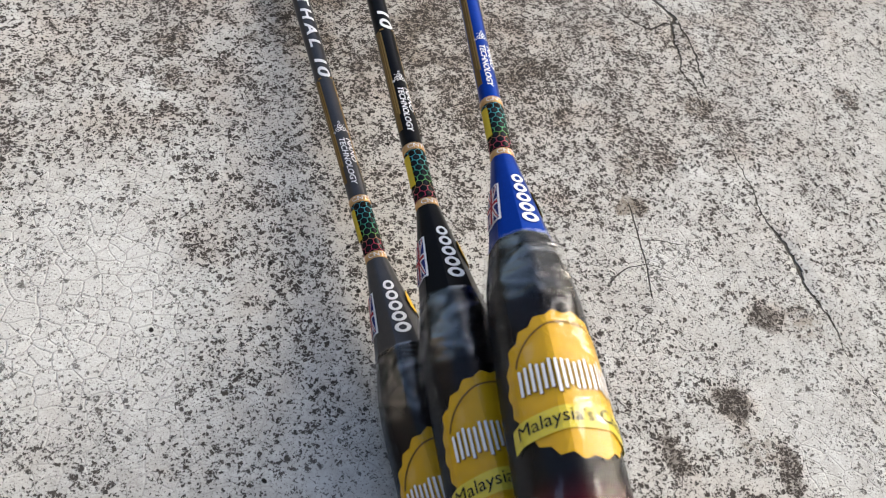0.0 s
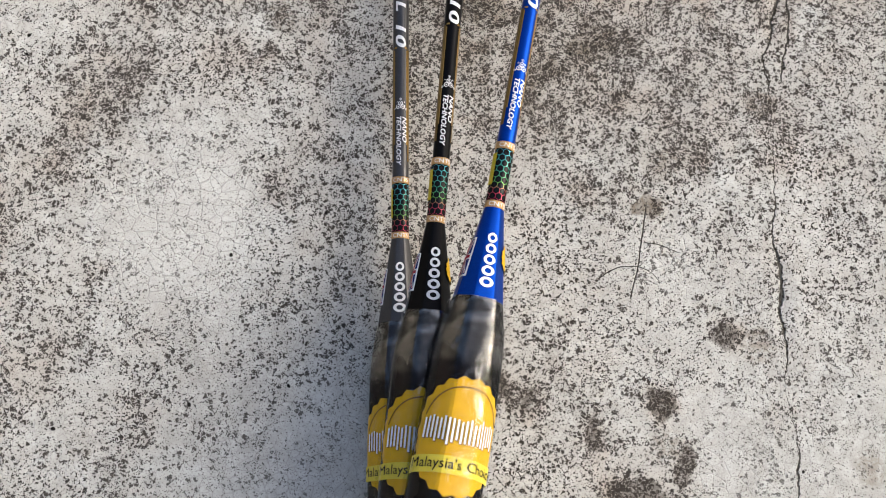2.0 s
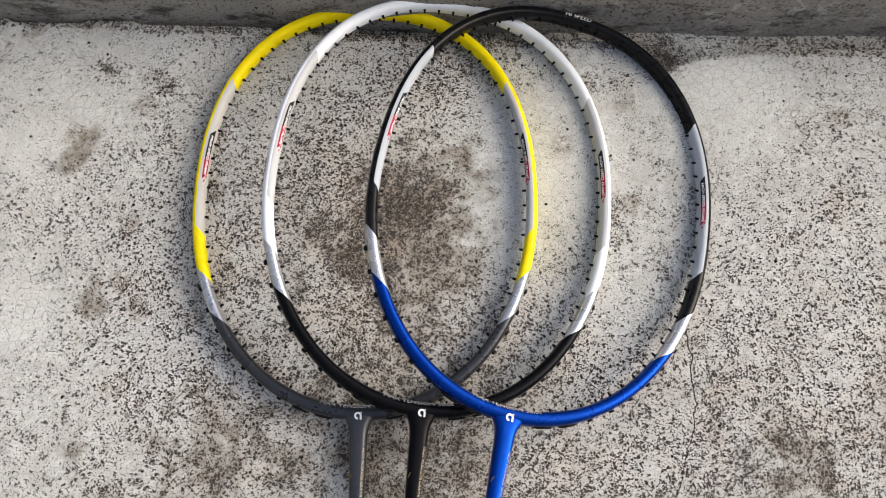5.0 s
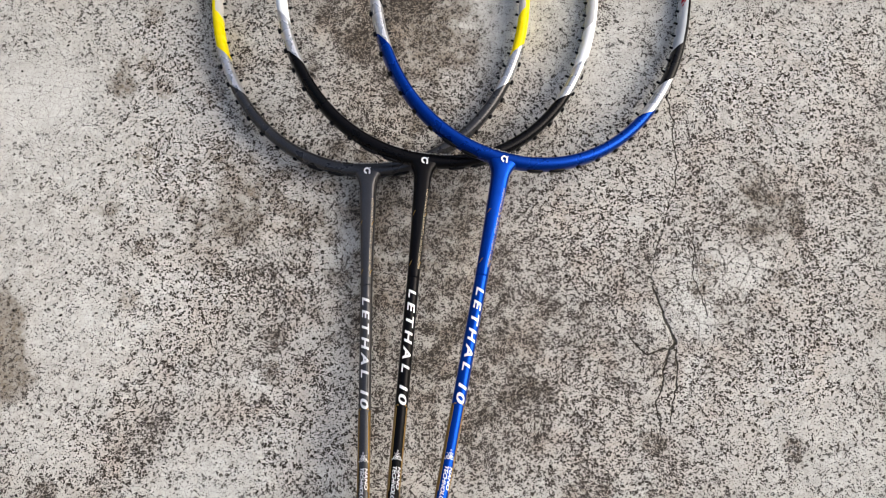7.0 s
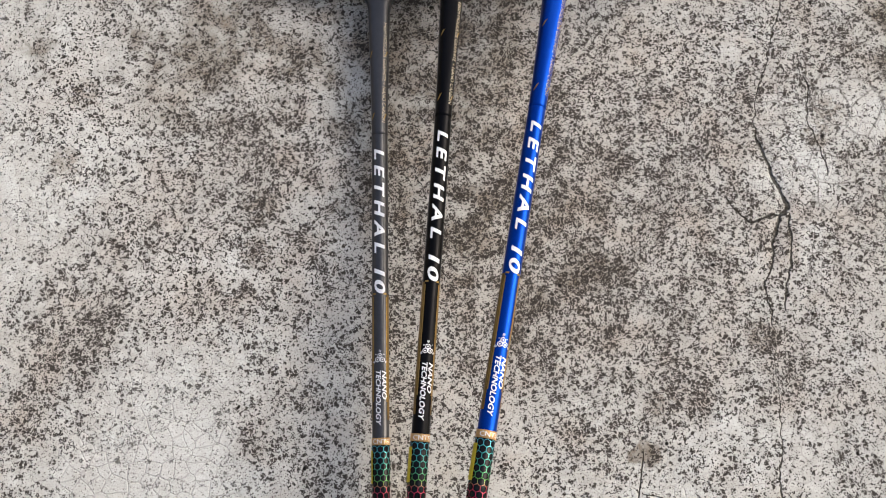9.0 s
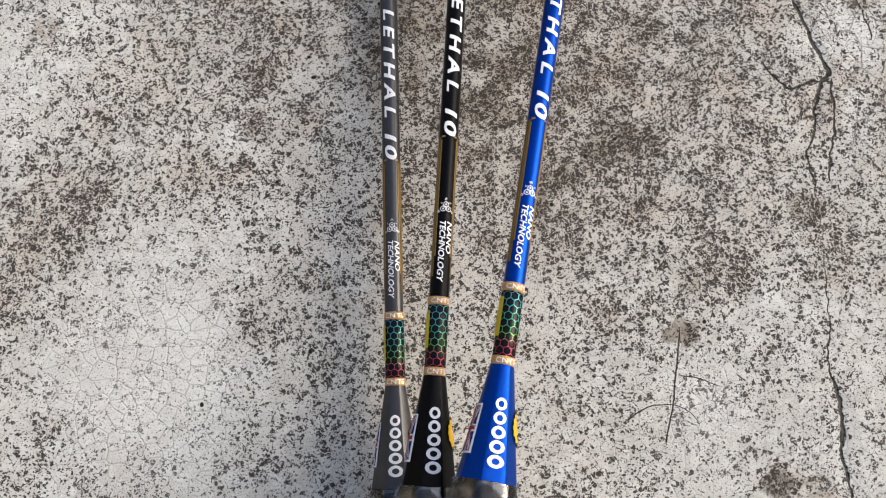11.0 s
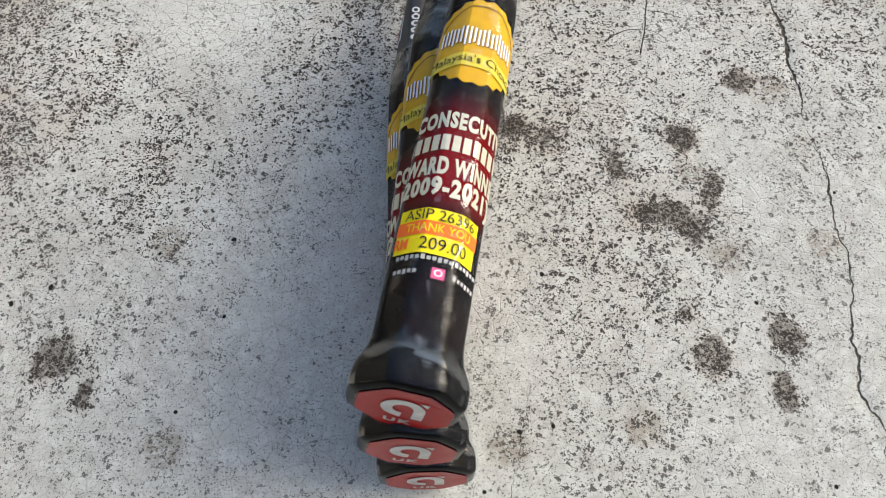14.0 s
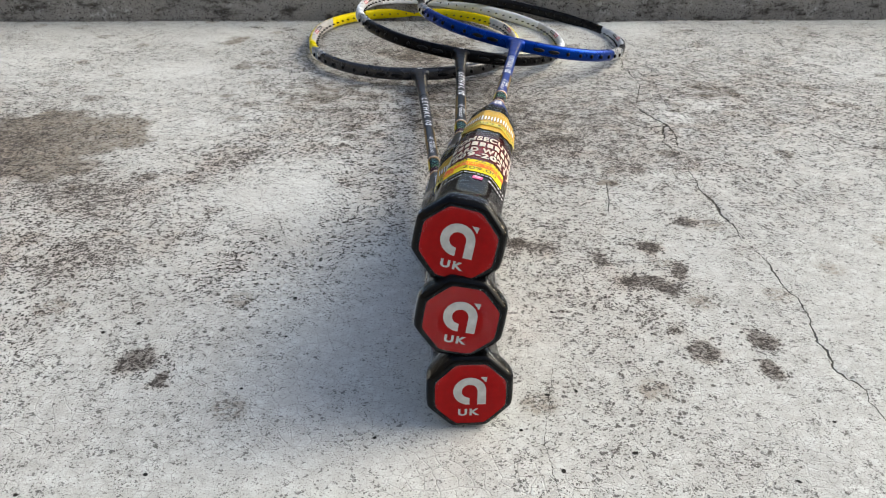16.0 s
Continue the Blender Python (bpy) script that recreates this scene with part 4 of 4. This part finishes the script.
    for name, values in (("along", along), ("across", across)):
        head.data.attributes.new(name, "FLOAT", "POINT").data.foreach_set("value", np.array(values, dtype=np.float32))
    # grommets along the inner face, longer oblong ones outside the throat
    bm = bmesh.new()
    bmesh.ops.create_cone(bm, cap_ends=True, segments=8, radius1=0.0008, radius2=0.00062, depth=0.0024)
    bmesh.ops.rotate(bm, verts=bm.verts, matrix=Matrix.Rotation(radians(90), 3, "X"))
    peg = bpy.data.meshes.new("grommet")
    bm.to_mesh(peg)
    bm.free()
    peg.materials.append(BLACK_RUBBER)
    count = 76
    for i in range(count):
        s = HEAD_LEN * (i + 0.5) / count
        px, py, nx, ny = (float(np.interp(s, HEAD[0], HEAD[q])) for q in (1, 2, 3, 4))
        ob = new("grommet", peg)
        ob.parent = head
        ob.matrix_local = Matrix.Translation((px - nx * 0.0042, py - ny * 0.0042, 0.0)) @ Matrix.Rotation(math.atan2(-nx, ny), 4, "Z")
    for i in range(-9, 10):
        if abs(i) < 1:
            continue
        s = (i * 0.0125 + math.copysign(0.006, i)) % HEAD_LEN
        px, py, nx, ny = (float(np.interp(s, HEAD[0], HEAD[q])) for q in (1, 2, 3, 4))
        long = 0.0050 if abs(i) in (1, 2) else 0.0015
        rings = [[(long * f * math.cos(2 * math.pi * j / 12), h, 0.0016 * f * math.sin(2 * math.pi * j / 12)) for j in range(12)] for h, f in ((-0.001, 1), (0.0006, 1), (0.0011, 0.7))]
        ob = part("bumper_strip", *loft(rings), BLACK_RUBBER, head)
        ob.matrix_local = Matrix.Translation((px + nx * 0.0036, py + ny * 0.0036, -0.0002)) @ Matrix.Rotation(math.atan2(-nx, ny), 4, "Z")
    # decals on the frame
    def on_hoop(name, shape, s0, phi0, mat, off, flip=1, lab=""):
        """flip 1: reads along the hoop; -1: against it. The shape's up goes round the section."""
        shape = sliced(shape, 0.0007, 1)
        verts = [on_frame(s0 + flip * u, phi0 + flip * v / 0.0042, off) for u, v in shape[0]]
        faces = [f[::-1] for f in shape[1]]
        return part(name, verts, faces, mat, head, lab, smooth=False)
    def slanted(shape):
        return [(u - 0.9 * v, v) for u, v in shape[0]], shape[1]
    for right in (False, True):
        flip = -1 if right else 1
        s0 = s_at(0.5735, right)
        up = radians(130)
        on_hoop("decal", slanted(rect(-0.0076, 0, 0.0152, 0.0036, 8, 3)), s0, up, INK, 0.0002, flip, "black and red decal with small white capitals")
        on_hoop("decal", slanted(merge(rect(0.0066, 0, 0.0132, 0.0036, 8, 3), rect(0.0142, 0.0011, 0.0012, 0.0012), rect(0.0156, -0.0002, 0.0012, 0.0012))), s0, up, RED_DECAL, 0.0002, flip)
        on_hoop("decal_lettering", text_shape("HIGH SPEED FRAME", 0.0025, 0.1, 0.0250, 0.02), s0, up, WHITE, 0.00035, flip)
    on_hoop("frame_lettering", text_shape("MAX TENSION 38lbs", 0.0040, 0, 0.038), -0.0025, radians(133), PRINT, 0.0004, 1)
    on_hoop("frame_lettering", text_shape("HI SPEED", 0.0036, 0.2, 0.0165), HEAD_LEN / 2, radians(80), WHITE if accent[0] < 0.1 else INK, 0.00025, -1)
    e, ef = emblem(0.0020)
    part("throat_emblem", [(u - 0.0003, v + 0.4256, HALF_Z + 0.0004) for u, v in e], ef, WHITE, head, "white arch emblem", smooth=False)
    thing.matrix_world = place
    return thing


def lay(x, y, z, lean_x, drop, roll):
    """Pose of a racket: its butt's middle, sideways lean per metre, drop per metre, roll in degrees."""
    return Matrix.Translation((x, y, z)) @ Matrix.Rotation(-math.atan(lean_x), 4, "Z") @ Matrix.Rotation(-math.atan(drop), 4, "X") @ Matrix.Rotation(radians(roll), 4, "Y")


build_racket("dark grey unstrung badminton racket with yellow and silver head", (0.055, 0.055, 0.058), (0.90, 0.72, 0.004), (0.52, 0.50, 0.47),
             (0.068, 0.068, 0.072), lay(0.0045, 0.0095, 0.0156, -0.0105, 0.0160, 0.0), False, 0.0129)
build_racket("black unstrung badminton racket with white and silver head", (0.006, 0.006, 0.0068), (0.82, 0.85, 0.88), (0.48, 0.49, 0.50),
             (0.006, 0.006, 0.0068), lay(0.0005, 0.0120, 0.0460, 0.0770, 0.0500, 9.0), False, 0.0080)
# cone and shaft get a lighter blue than the hoop, imitating their highlights
build_racket("blue unstrung badminton racket with black and silver head", (0.0, 0.027, 0.21), (0.006, 0.006, 0.0068), (0.40, 0.43, 0.47),
             (0.0, 0.036, 0.275), lay(-0.0005, 0.0170, 0.0734, 0.1865, 0.0940, 10.3), True, 0.0126)


def unseen_wall(name, corners):
    """A plain rendered wall, 0.2 m thick and 2.4 m high, far behind the camera; unseen, added to darken reflections.
    """
    (x0, y0), (x1, y1) = corners
    verts = [(x, y, z) for z in (-0.02, 2.4) for x, y in ((x0, y0), (x1, y0), (x1, y1), (x0, y1))]
    faces = [(0, 3, 2, 1), (4, 5, 6, 7), (0, 1, 5, 4), (1, 2, 6, 5), (2, 3, 7, 6), (3, 0, 4, 7)]
    tagged(part(name, verts, faces, WALL, None, "unseen plain grey wall, added to darken reflections", False, "structure"), category="wall")


# both walls are added out of view, to darken reflections and side fill
unseen_wall("unseen_wall_west", ((-3.4, -4.0), (-3.2, 4.0)))
unseen_wall("unseen_wall_south", ((-3.2, -4.0), (5.0, -3.8)))
build_wall()
build_ground()
